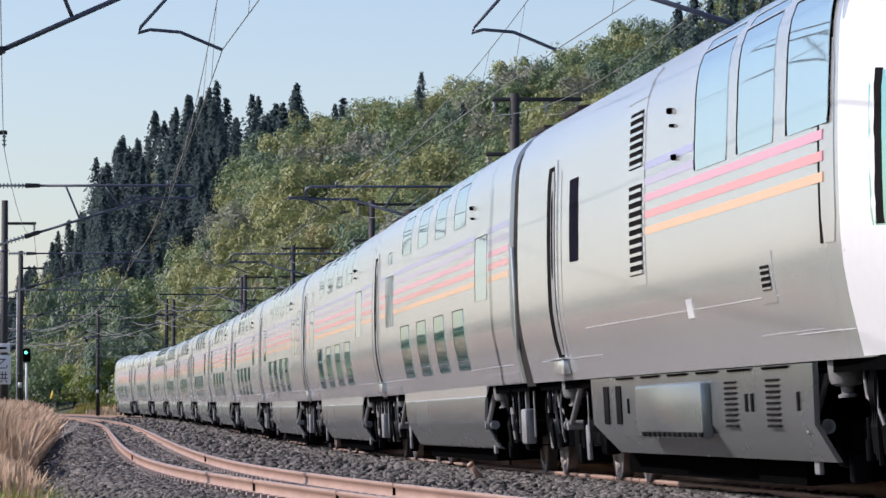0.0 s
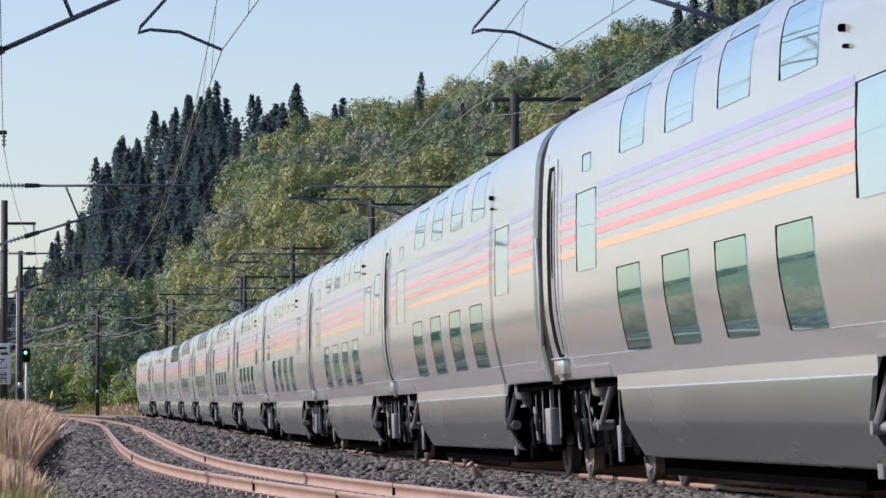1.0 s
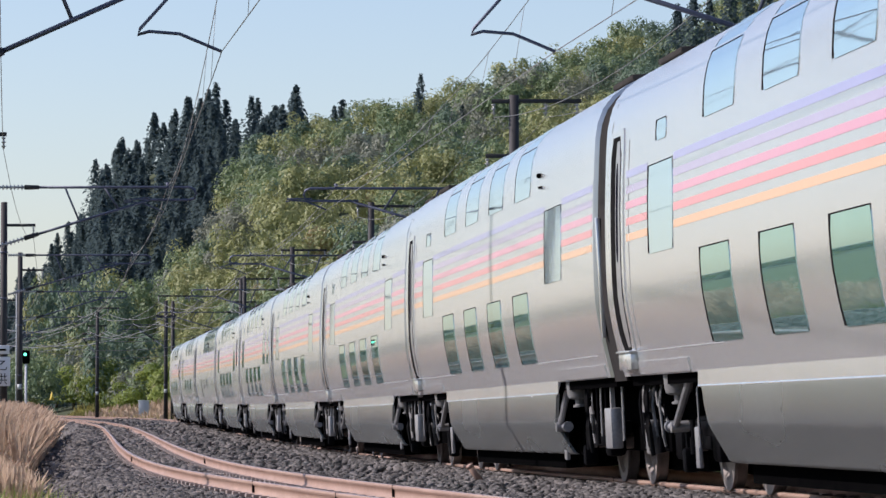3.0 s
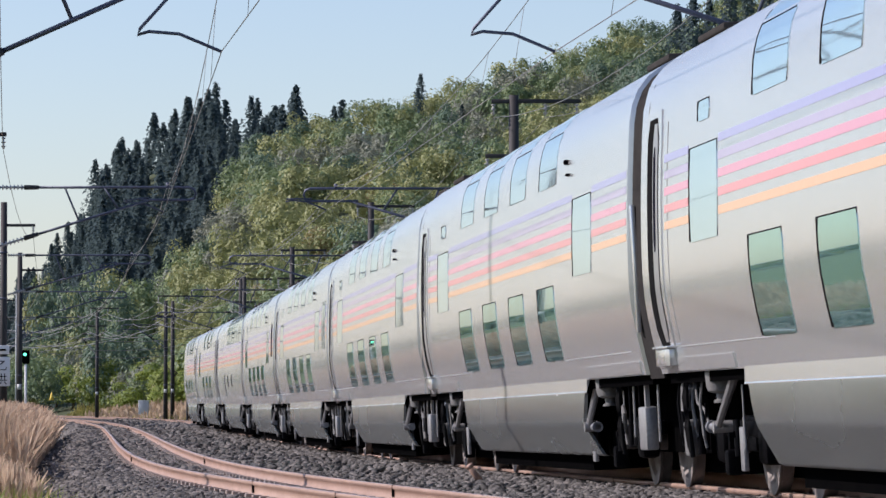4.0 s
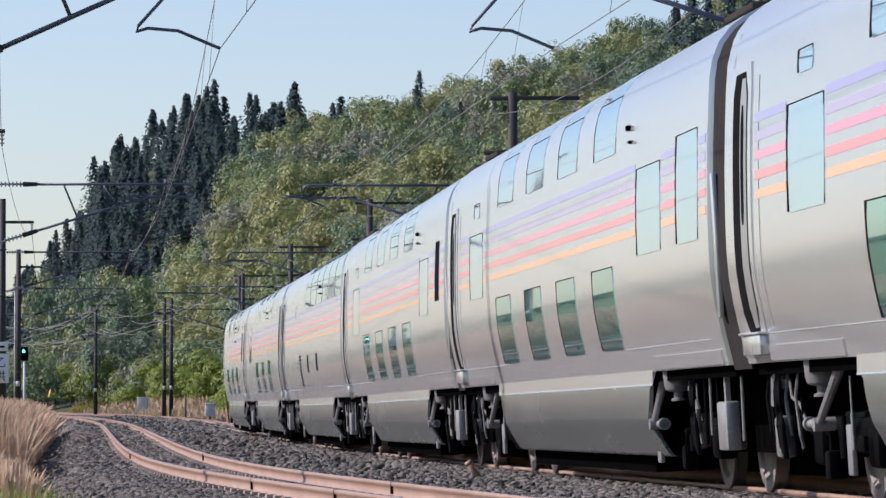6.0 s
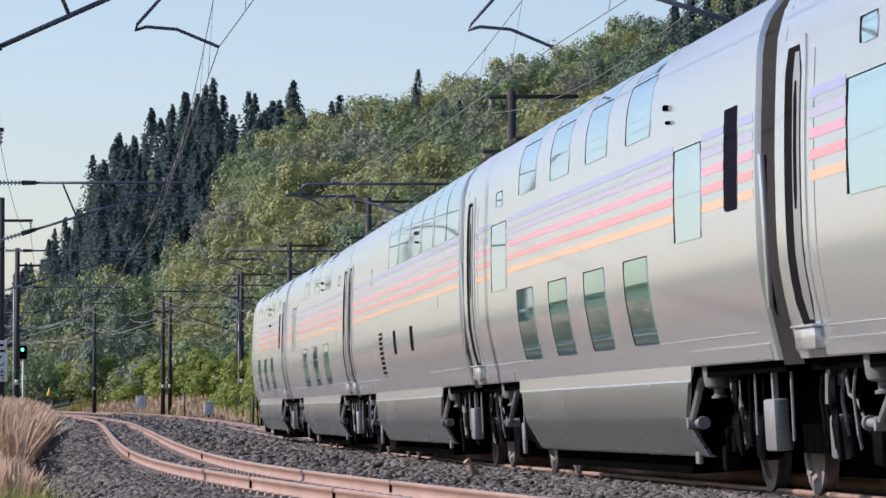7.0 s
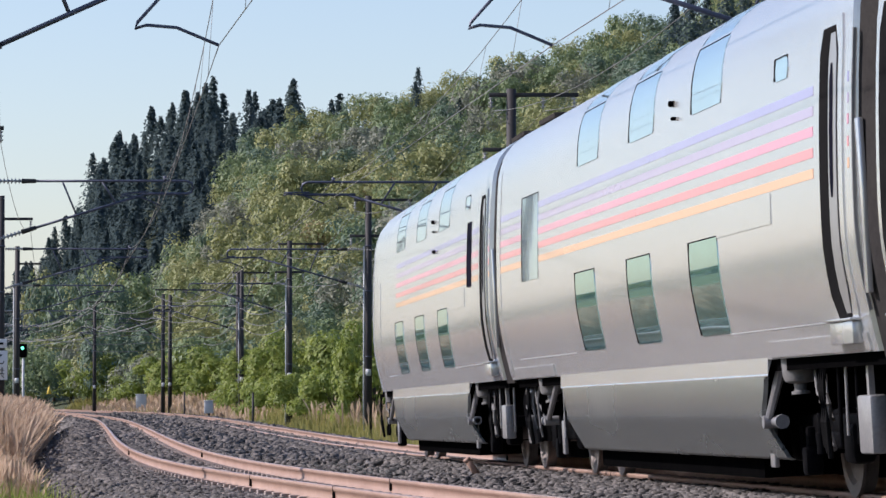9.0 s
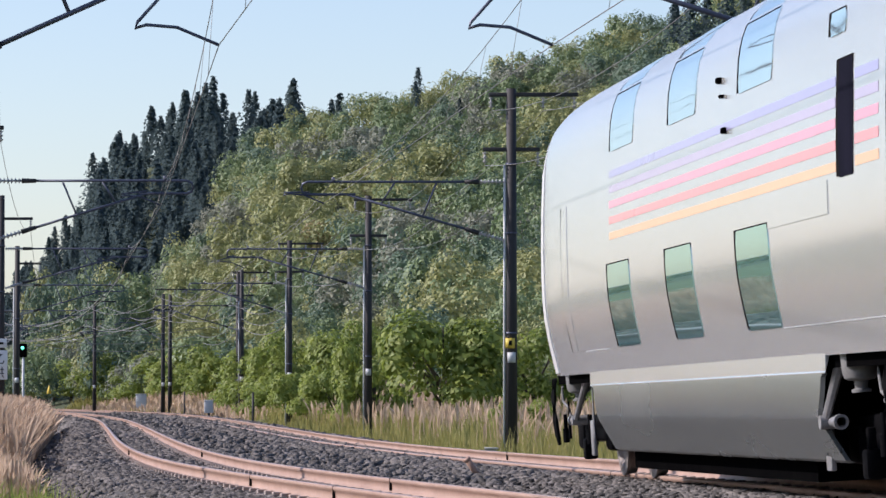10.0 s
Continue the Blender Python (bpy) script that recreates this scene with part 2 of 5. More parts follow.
def terrain(x, y):
    edge = float(np.interp(y, MAIN.y, MAIN.x))
    z = -0.75
    d = x - edge
    if d > 0:
        z += 0.25 * min(1, max(0, (d - 3) / 6))
    if y > 150 and d > 0:
        z += 0.95 * min(1, max(0, (d - 3.0) / 3.5)) * min(1, (y - 150) / 70)
    if y > 150:
        a = min(1.0, max(0.0, (y - 215 - 0.5 * max(0, -x - 10)) / 330.0))
        a *= min(1.0, max(0.0, (d - 8) / 22))
        z = max(z, z + hill_near(x * 520 / max(y, 300)) * (a ** 1.15))
        b = min(1.0, max(0.0, (y - 480) / 280.0))
        z = max(z, -0.75 + hill_far(x * 750 / max(y, 500)) * b ** 1.1)
    if y > 900:
        z += (y - 900) * (0.02 if x > -200 else 0.004)
    return z + (0.0 if y < 200 else 1.2 * noise.noise((x * 0.02, y * 0.02, 0)) * min(1, (y - 200) / 150))


def build_ground():
    xs = np.concatenate([[-2600, -1500, -900], np.arange(-560, -120, 20), np.arange(-120, 160, 4), np.arange(160, 420, 20), [600, 1000, 1800, 2600]])
    ys = np.concatenate([[-2600, -1200, -500], np.arange(-250, 0, 50), np.arange(0, 200, 10), np.arange(200, 900, 9), [950, 1050, 1200, 1600, 2600, 4200]])
    V = [(x, y, terrain(x, y)) for y in ys for x in xs]
    n = len(xs)
    F = [(j * n + i, j * n + i + 1, (j + 1) * n + i + 1, (j + 1) * n + i) for j in range(len(ys) - 1) for i in range(n - 1)]
    me = raw_mesh("ground", V, F, M_GROUND, True)
    me.materials.append(M_HILL)
    cy = np.array([(V[f[0]][1] > 330) for f in F], dtype=np.int32)
    me.polygons.foreach_set("material_index", cy)
    tagged(new("ground", me), "rough grassy soil rising into a wooded hillside", "ground", kind="structure")


def ballast_profile():
    """(track, offset to the right of that track, height under the rail heads)"""
    return [("s", -2.7, -0.82), ("s", -2.1, -0.50), ("s", -1.6, -0.24), ("s", -1.25, -0.19), ("s", -0.75, -0.20), ("s", -0.45, -0.21), ("s", 0.0, -0.20), ("s", 0.45, -0.21),
            ("s", 0.75, -0.20), ("s", 1.2, -0.17), ("m", -1.45, -0.09), ("m", -1.1, -0.045), ("m", -0.75, -0.065), ("m", -0.45, -0.22), ("m", 0.0, -0.21), ("m", 0.45, -0.21),
            ("m", 0.75, -0.17), ("m", 1.25, -0.16), ("m", 1.7, -0.24), ("m", 2.8, -0.72)]


def bed_points(y):
    out = []
    for tr, off, up in ballast_profile():
        out.append((MAIN if tr == "m" else SIDE).point_y(y, -off, up))
    # keep the cross line in order where the tracks run close together
    for i in range(1, len(out)):
        if out[i].x < out[i - 1].x + 0.02:
            out[i].x = out[i - 1].x + 0.02
    return out


def build_ballast():
    ys = np.concatenate([np.arange(-320, 0, 10), np.arange(0, 90, 0.5), np.arange(90, 460, 3)])
    V, n = [], len(ballast_profile())
    for y in ys:
        for p in bed_points(float(y)):
            V.append((p.x, p.y, p.z + 0.02 * noise.noise((p.x * 1.5, p.y * 0.8, 3.0))))
    F = [(j * n + i, j * n + i + 1, (j + 1) * n + i + 1, (j + 1) * n + i) for j in range(len(ys) - 1) for i in range(n - 1)]
    bed = new("ballast_bed", raw_mesh("ballast_bed", V, F, M_BALLAST, True))
    tagged(bed, "grey crushed stone ballast bed under two tracks", "ballast", kind="structure")
    # loose stones: one shared heap, larger and sparser with distance
    rng = np.random.default_rng(4)
    cube = np.array([(-1, -1, -1), (1, -1, -1), (1, 1, -1), (-1, 1, -1), (-1, -1, 1), (1, -1, 1), (1, 1, 1), (-1, 1, 1)], float) * 0.5
    quad = np.array([(0, 3, 2, 1), (4, 5, 6, 7), (0, 1, 5, 4), (1, 2, 6, 5), (2, 3, 7, 6), (3, 0, 4, 7)])
    allv, count = [], 0
    for y0, y1, per_m, size in ((29, 42, 1900, 0.050), (42, 60, 950, 0.056), (60, 95, 330, 0.08), (95, 150, 120, 0.11), (150, 270, 55, 0.16)):
        k = int(per_m * (y1 - y0))
        y = rng.uniform(y0, y1, k)
        rows = {}
        px, py, pz = np.empty(k), np.empty(k), np.empty(k)
        for i in range(k):
            key = round(y[i] * 2) / 2
            if key not in rows:
                rows[key] = np.array([tuple(p) for p in bed_points(key)])
            r = rows[key]
            s = rng.uniform(0.12, n - 1.001)
            a = int(s)
            q = r[a] + (r[a + 1] - r[a]) * (s - a)
            px[i], py[i], pz[i] = q[0], y[i], q[2]
        size = size * rng.uniform(0.6, 1.35, (k, 1, 1))
        v = cube[None] * np.array([1.25, 1.0, 0.75]) * (1 + rng.uniform(-0.56, 0.38, (k, 8, 3))) * size
        ang = rng.uniform(0, 6.283, k)
        tilt = rng.uniform(-0.7, 0.7, k)
        c, sn = np.cos(ang)[:, None], np.sin(ang)[:, None]
        ct, st = np.cos(tilt)[:, None], np.sin(tilt)[:, None]
        x1, y1_, z1 = v[..., 0], v[..., 1] * ct - v[..., 2] * st, v[..., 1] * st + v[..., 2] * ct
        w = np.stack([x1 * c - y1_ * sn + px[:, None], x1 * sn + y1_ * c + py[:, None], z1 + pz[:, None] + 0.012], -1)
        allv.append(w.reshape(-1, 3))
        count += k
    F = (quad[None] + 8 * np.arange(count)[:, None, None]).reshape(-1, 4)
    tagged(new("ballast_stones", raw_mesh("ballast_stones", np.concatenate(allv), F, M_STONE)),
           "loose angular grey ballast stones over the bed", "ballast", kind="stuff")


RAIL_SECTION = [(-0.0325, -0.008), (-0.025, 0.0), (0.025, 0.0), (0.0325, -0.008), (0.0325, -0.035), (0.010, -0.048), (0.008, -0.120),
                (0.0625, -0.143), (0.0625, -0.153), (-0.0625, -0.153), (-0.0625, -0.143), (-0.008, -0.120), (-0.010, -0.048), (-0.0325, -0.035)]


def build_track(track, name, label):
    root = tagged(new(name), label, "railway track", group="railway tracks", kind="structure")
    ys = np.concatenate([np.arange(-300, 20, 8), np.arange(20, 140, 0.8), np.arange(140, 440, 2.5)])
    k = len(RAIL_SECTION)
    for side in (0.533, -0.533):
        V = []
        for y in ys:
            for a, b in RAIL_SECTION:
                V.append(tuple(track.point_y(float(y), side + 0.0325 * (1 if side > 0 else -1) + a, b)))
        F = [(j * k + i, j * k + (i + 1) % k, (j + 1) * k + (i + 1) % k, (j + 1) * k + i) for j in range(len(ys) - 1) for i in range(k)]
        me = raw_mesh("rail", V, F, M_RAIL)
        me.materials.append(M_RAILTOP)
        idx = np.zeros(len(F), np.int32)
        idx[np.arange(len(F)) % k == 1] = 1
        me.polygons.foreach_set("material_index", idx)
        rail = new("rail", me)
        rail.parent = root
    # bolted joints and rail clips
    bm = bmesh.new()
    box(bm, -1.0, 1.0, -0.11, 0.11, -0.36, -0.165, 0.015)
    for x in (-0.64, -0.45, 0.45, 0.64):
        box(bm, x - 0.05, x + 0.05, -0.05, 0.05, -0.17, -0.125, 0.008)
    sleeper = bpy.data.meshes.new("sleeper")
    bm.to_mesh(sleeper)
    bm.free()
    sleeper.materials.append(M_SLEEPER)
    s0 = float(np.interp(24, track.y, track.s))
    for i in range(290):
        s = s0 + 0.62 * i
        p, a, b = track.point(s), track.point(s, 0.5), track.point(s, -0.5)
        ob = new("sleeper", sleeper)
        ob.parent = root
        ex = (b - a).normalized()
        ey = (track.point(s + 0.5) - track.point(s - 0.5)).normalized()
        ez = ex.cross(ey)
        ob.matrix_local = Matrix.Translation(p) @ Matrix((ex, ey, ez)).transposed().to_4x4()
    return root


build_ground()
build_ballast()
main_track = build_track(MAIN, "main_track", "canted main line track of rusty rails on concrete sleepers")
side_track = build_track(SIDE, "second_track", "second track of rusty rails on concrete sleepers")


# -- the train: twelve silver double-deck sleeping cars --
UPPER_TOP = 3.87
PITCH, SPEED, ACCEL, GAP_S = 20.5, 22.5755, -0.0388, 41.104
PROFILE = [(0.0, 4.07), (0.35, 4.055), (0.65, 4.01), (0.88, 3.94), (1.05, 3.86), (1.19, 3.765), (1.29, 3.65), (1.352, 3.51), (1.383, 3.37), (1.402, 3.2), (1.415, 3.05), (1.430, 2.9),
           (1.455, 2.55), (1.471, 2.2), (1.476, 2.0), (1.4765, 1.9), (1.475, 1.8), (1.466, 1.68), (1.439, 1.48), (1.406, 1.30), (1.377, 1.15), (1.362, 1.07)]
_pz = [p[1] for p in PROFILE][::-1]
_pw = [p[0] for p in PROFILE][::-1]


def half_width(z):
    return float(np.interp(z, _pz, _pw))


def arc_z(z0, z1, n):
    return [z0 + (z1 - z0) * i / n for i in range(n + 1)]


def station(u, ends):
    """Width and height factors of the body at u metres from the rear coupling."""
    w = h = 1.0
    if ends == "rear":
        w = float(np.interp(u, [0.35, 0.65, 1.25, 2.1, 3.2, 4.4], [0.66, 0.79, 0.915, 0.97, 0.995, 1.0]))
        h = float(np.interp(u, [0.35, 0.65, 1.25, 2.1, 3.2, 4.6], [0.84, 0.89, 0.945, 0.983, 0.998, 1.0]))
    if ends == "front":
        w = float(np.interp(u, [17.2, 18.0, 18.7, 19.4, 19.9], [1.0, 0.975, 0.90, 0.77, 0.6]))
        h = float(np.interp(u, [17.2, 18.0, 18.7, 19.4, 19.9], [1.0, 0.995, 0.97, 0.92, 0.84]))
    return w, h


def shell(u0, u1, ends=""):
    us = [u0, u0 + 0.03] + [u0 + (u1 - u0) * i / 40 for i in range(1, 40)] + [u1 - 0.03, u1]
    bm = bmesh.new()
    rings = []
    for i, u in enumerate(us):
        w, h = station(u, ends)
        tuck = 0.96 if i in (0, len(us) - 1) else 1.0
        pts = [(-y * w * tuck, 1.07 + (z - 1.07) * h * (tuck if z > 2 else 1)) for y, z in PROFILE[::-1]] + \
              [(y * w * tuck, 1.07 + (z - 1.07) * h * (tuck if z > 2 else 1)) for y, z in PROFILE[1:]]
        rings.append([bm.verts.new((u - 10.25, y, z)) for y, z in pts])
    for a, b in zip(rings, rings[1:]):
        for i in range(len(a)):
            k = (i + 1) % len(a)
            bm.faces.new((a[i], a[k], b[k], b[i]))
    bm.faces.new(rings[0][::-1])
    bm.faces.new(rings[-1])
    bmesh.ops.recalc_face_normals(bm, faces=bm.faces)
    return bm


def patch(bm, u0, u1, z0, z1, out, side=-1, nz=3, ends="", thick=0.02, corner=0.0):
    """A curved plate laid on the body side, proud of it by out."""
    zs = arc_z(z0, z1, nz)
    nu = max(1, int((u1 - u0) / (0.22 if ends else 2.5)))
    front, back = [], []
    for z in zs:
        c = corner * (1 if z in (zs[0], zs[-1]) else 0)
        ra, rb = [], []
        for i in range(nu + 1):
            u = u0 + c + (u1 - u0 - 2 * c) * i / nu
            e = 0.01
            dy, dz = half_width(z + e) - half_width(z - e), 2 * e
            n = math.hypot(dy, dz)
            ny, nz_ = dz / n, -dy / n
            w, h = station(u, ends)
            y, zz = half_width(z) * w, 1.07 + (z - 1.07) * h
            ra.append(bm.verts.new((u - 10.25, side * (y + ny * out), zz + nz_ * out)))
            rb.append(bm.verts.new((u - 10.25, side * (y + ny * (out - thick)), zz + nz_ * (out - thick))))
        front.append(ra)
        back.append(rb)
    fs = []
    for j in range(len(zs) - 1):
        for i in range(nu):
            fs.append(bm.faces.new((front[j][i], front[j][i + 1], front[j + 1][i + 1], front[j + 1][i])))
        fs.append(bm.faces.new((front[j][0], front[j + 1][0], back[j + 1][0], back[j][0])))
        fs.append(bm.faces.new((front[j][nu], back[j][nu], back[j + 1][nu], front[j + 1][nu])))
    for i in range(nu):
        fs.append(bm.faces.new((front[0][i], back[0][i], back[0][i + 1], front[0][i + 1])))
        fs.append(bm.faces.new((front[-1][i], front[-1][i + 1], back[-1][i + 1], back[-1][i])))
    bmesh.ops.recalc_face_normals(bm, faces=fs)
    return bm


CACHE = {}


def shared(key, name, make, mat, parent, label="", smooth=True, sharp=35):
    """One mesh for all parts that look alike."""
    if key not in CACHE:
        bm = make()
        me = bpy.data.meshes.new(name)
        bm.to_mesh(me)
        bm.free()
        me.materials.append(mat)
        if smooth:
            me.shade_smooth()
            me.set_sharp_from_angle(angle=radians(sharp))
        CACHE[key] = me
    ob = new(name, CACHE[key])
    ob.parent = parent
    return tagged(ob, label)


def add_patch(car, name, mat, u0, u1, z0, z1, out, side, nz=3, label="", corner=0.0, ends="", thick=0.02):
    return shared((name, u0, u1, z0, z1, out, side, ends), name, lambda: patch(bmesh.new(), u0, u1, z0, z1, out, side, nz, ends, thick, corner), mat, car, label)


def add_window(car, name, u0, u1, z0, z1, side, nz=3, mat=None, label="", ends=""):
    g = add_patch(car, name, mat or M_GLASS, u0, u1, z0, z1, 0.0062, side, nz, label, corner=0.03, ends=ends, thick=0.0062)
    # the rebate's shade, painted as a dark line along the rear and upper edges
    shared(("frame", name, u0, u1, z0, z1, side), "rebate_shade", lambda: patch(bmesh.new(), u0 - 0.075, u1 - 0.02, z0 + 0.01, z1 + 0.012, 0.0045, side, nz, ends, thick=0.003), M_FLAT_BLACK, g)
    return g


def skirt_mesh(u0, u1, side):
    """The panel between the bogies, with a ledge on top and a tucked-in foot."""
    bm = bmesh.new()
    rows = [(0.945, 1.374, 0.0), (0.92, 1.376, 0.06), (0.80, 1.378, 0.12), (0.66, 1.376, 0.24), (0.625, 1.369, 0.26), (0.59, 1.352, 0.25), (0.32, 1.205, 0.20), (0.30, 1.165, 0.22)]
    us = [i / 6 for i in range(7)]
    outer, inner = [], []
    for z, y, cut in rows:
        a, b = u0 + cut, u1 - cut
        outer.append([bm.verts.new((a + (b - a) * s - 10.25, side * y, z)) for s in us])
        inner.append([bm.verts.new((a + (b - a) * s - 10.25, side * (y - 0.035), z)) for s in us])
    n = len(us) - 1
    for g in (outer, inner):
        for j in range(len(rows) - 1):
            for i in range(n):
                bm.faces.new((g[j][i], g[j][i + 1], g[j + 1][i + 1], g[j + 1][i]))
    for j in range(len(rows) - 1):
        for i in (0, n):
            bm.faces.new((outer[j][i], outer[j + 1][i], inner[j + 1][i], inner[j][i]))
    for j in (0, len(rows) - 1):
        for i in range(n):
            bm.faces.new((outer[j][i], outer[j][i + 1], inner[j][i + 1], inner[j][i]))
    bmesh.ops.recalc_face_normals(bm, faces=bm.faces)
    return bm


def ledge_mesh(side):
    bm = bmesh.new()
    sec = [(1.366, 1.085), (1.371, 0.962), (1.3755, 0.952), (1.3755, 0.946), (1.33, 1.085)]
    ends = [[bm.verts.new((u - 10.25, side * y, z)) for y, z in sec] for u in (4.6, 8.0, 12.0, 16.25)]
    for a, b in zip(ends, ends[1:]):
        for i in range(5):
            bm.faces.new((a[i], a[(i + 1) % 5], b[(i + 1) % 5], b[i]))
    bm.faces.new(ends[0])
    bm.faces.new(ends[-1])
    bmesh.ops.recalc_face_normals(bm, faces=bm.faces)
    return bm


def wheel_mesh():
    bm = bmesh.new()
    prof = [(0.0, 0.06), (0.10, 0.075), (0.16, 0.03), (0.33, 0.02), (0.36, 0.06), (0.43, 0.062), (0.432, -0.03), (0.455, -0.04), (0.455, -0.065), (0.36, -0.065), (0.33, -0.03), (0.16, -0.02), (0.0, -0.06)]
    seg = 28
    rings = []
    for r, y in prof:
        rings.append([bm.verts.new((r * math.cos(2 * math.pi * k / seg), y, r * math.sin(2 * math.pi * k / seg))) for k in range(seg)] if r else [bm.verts.new((0, y, 0))])
    for a, b in zip(rings, rings[1:]):
        for k in range(seg):
            q = (k + 1) % seg
            if len(a) == 1:
                bm.faces.new((a[0], b[k], b[q]))
            elif len(b) == 1:
                bm.faces.new((a[k], b[0], a[q]))
            else:
                bm.faces.new((a[k], b[k], b[q], a[q]))
    bmesh.ops.recalc_face_normals(bm, faces=bm.faces)
    return bm


def bogie_parts(car, u):
    """A bolsterless bogie under the car: frame, wheels, air springs, dampers, links."""
    bx = u - 10.25

    def at(ob, x, y, z):
        ob.location = (x, y, z)
        return ob

    def frame_bm():
        bm = bmesh.new()
        for s in (-1, 1):
            box(bm, -1.45, 1.45, s * 0.95 - 0.08, s * 0.95 + 0.08, 0.50, 0.64, 0.02)
            box(bm, -0.5, 0.5, s * 0.95 - 0.08, s * 0.95 + 0.08, 0.38, 0.54, 0.04)
        box(bm, -0.35, 0.35, -0.98, 0.98, 0.42, 0.68, 0.03)
        return bm
    bog = at(shared("bogie_frame", "bogie", frame_bm, M_BOGIE, car, "bolsterless bogie frame coloured near-black for the shade under the car"), bx, 0, 0)
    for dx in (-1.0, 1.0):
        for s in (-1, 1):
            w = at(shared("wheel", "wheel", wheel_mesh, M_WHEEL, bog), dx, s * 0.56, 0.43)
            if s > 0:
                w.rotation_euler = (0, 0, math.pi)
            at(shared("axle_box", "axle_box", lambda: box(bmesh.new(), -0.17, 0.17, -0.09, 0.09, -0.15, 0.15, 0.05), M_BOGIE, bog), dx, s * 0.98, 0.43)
        at(shared("axle", "axle", lambda: rod(bmesh.new(), (0, -0.95, 0), (0, 0.95, 0), 0.08, seg=12), M_WHEEL, bog), dx, 0, 0.43)

    def cup():
        bm = bmesh.new()
        prof = [(0.0, 0.23), (0.128, 0.23), (0.135, 0.21), (0.128, 0.09), (0.115, 0.05), (0.09, 0.035), (0.05, 0.03), (0.045, -0.02), (0.07, -0.03), (0.07, -0.05), (0.0, -0.05)]
        seg = 18
        rings = [[bm.verts.new((r * math.cos(2 * math.pi * k / seg), r * math.sin(2 * math.pi * k / seg), z)) for k in range(seg)] if r else [bm.verts.new((0, 0, z))] for r, z in prof]
        for a, b in zip(rings, rings[1:]):
            for k in range(seg):
                q = (k + 1) % seg
                bm.faces.new((a[0], b[k], b[q]) if len(a) == 1 else ((a[k], b[0], a[q]) if len(b) == 1 else (a[k], b[k], b[q], a[q])))
        bmesh.ops.recalc_face_normals(bm, faces=bm.faces)
        return bm
    rear = u < 10
    for s in (-1, 1):
        at(shared("air_spring", "air_spring", cup, M_CUP, bog, "grey cup-shaped air spring"), 0.0, s * 1.19, 0.85)
        st = ((0.86, 1.04), (0.10, 0.60), (-0.45, 0.60)) if rear else ((-0.37, 1.04), (-0.62, 0.60), (-0.30, 0.60))
        yt, yb = (1.22, 1.26) if rear else (1.245, 1.335)
        key = (s, rear)

        def link_bm():
            bm = bmesh.new()
            a0, b0 = Vector((st[0][0], s * yt, st[0][1])), Vector((st[1][0], s * yb, st[1][1]))
            rod(bm, a0, b0, 0.042, 0.03, 8)
            rod(bm, (st[1][0], s * (yb - 0.12), st[1][1]), (st[1][0], s * (yb + 0.04), st[1][1]), 0.05, seg=12)
            return bm
        at(shared(("link",) + key, "anti_roll_link", link_bm, M_LIGHT, bog, "pale steel link"), 0, 0, 0)
        at(shared(("torsion",) + key, "torsion_bar", lambda: rod(rod(bmesh.new(), (st[1][0], s * (yb - 0.05), 0.6), (st[2][0], s * (yb - 0.05), 0.6), 0.04, 0.035, 12), (st[2][0], s * (yb - 0.05), 0.6), (st[2][0] - 0.05, s * (yb - 0.05), 0.6), 0.055, seg=12), M_LIGHT, bog), 0, 0, 0)
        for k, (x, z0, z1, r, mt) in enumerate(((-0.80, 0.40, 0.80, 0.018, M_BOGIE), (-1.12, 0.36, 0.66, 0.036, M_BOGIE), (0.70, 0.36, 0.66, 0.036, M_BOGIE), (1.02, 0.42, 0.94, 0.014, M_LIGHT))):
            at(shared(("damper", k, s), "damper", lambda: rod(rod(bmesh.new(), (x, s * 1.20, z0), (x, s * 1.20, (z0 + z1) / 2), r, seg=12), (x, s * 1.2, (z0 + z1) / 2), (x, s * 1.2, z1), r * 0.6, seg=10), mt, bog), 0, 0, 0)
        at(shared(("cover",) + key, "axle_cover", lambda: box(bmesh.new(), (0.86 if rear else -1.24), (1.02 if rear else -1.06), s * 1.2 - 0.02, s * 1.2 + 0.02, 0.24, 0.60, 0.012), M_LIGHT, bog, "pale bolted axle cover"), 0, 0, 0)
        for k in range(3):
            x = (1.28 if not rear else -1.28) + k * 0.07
            at(shared(("hose", k) + key, "brake_hose", lambda: tube(bmesh.new(), [(x, s * 1.28, 1.04), (x - 0.03, s * 1.30, 0.85), (x + 0.02, s * 1.30, 0.6), (x - 0.05, s * 1.27, 0.42 - 0.04 * k)], 0.022), M_FLAT_BLACK, bog), 0, 0, 0)
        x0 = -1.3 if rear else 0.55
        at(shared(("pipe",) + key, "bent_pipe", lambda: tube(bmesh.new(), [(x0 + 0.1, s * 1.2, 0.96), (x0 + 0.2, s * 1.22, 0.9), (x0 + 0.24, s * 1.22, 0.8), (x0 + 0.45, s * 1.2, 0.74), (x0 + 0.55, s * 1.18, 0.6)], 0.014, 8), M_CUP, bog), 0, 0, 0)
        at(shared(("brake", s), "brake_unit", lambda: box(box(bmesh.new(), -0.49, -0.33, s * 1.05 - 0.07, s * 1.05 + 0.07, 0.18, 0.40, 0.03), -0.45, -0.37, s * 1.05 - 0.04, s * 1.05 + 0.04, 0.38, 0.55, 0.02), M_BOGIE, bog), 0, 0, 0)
    return bog


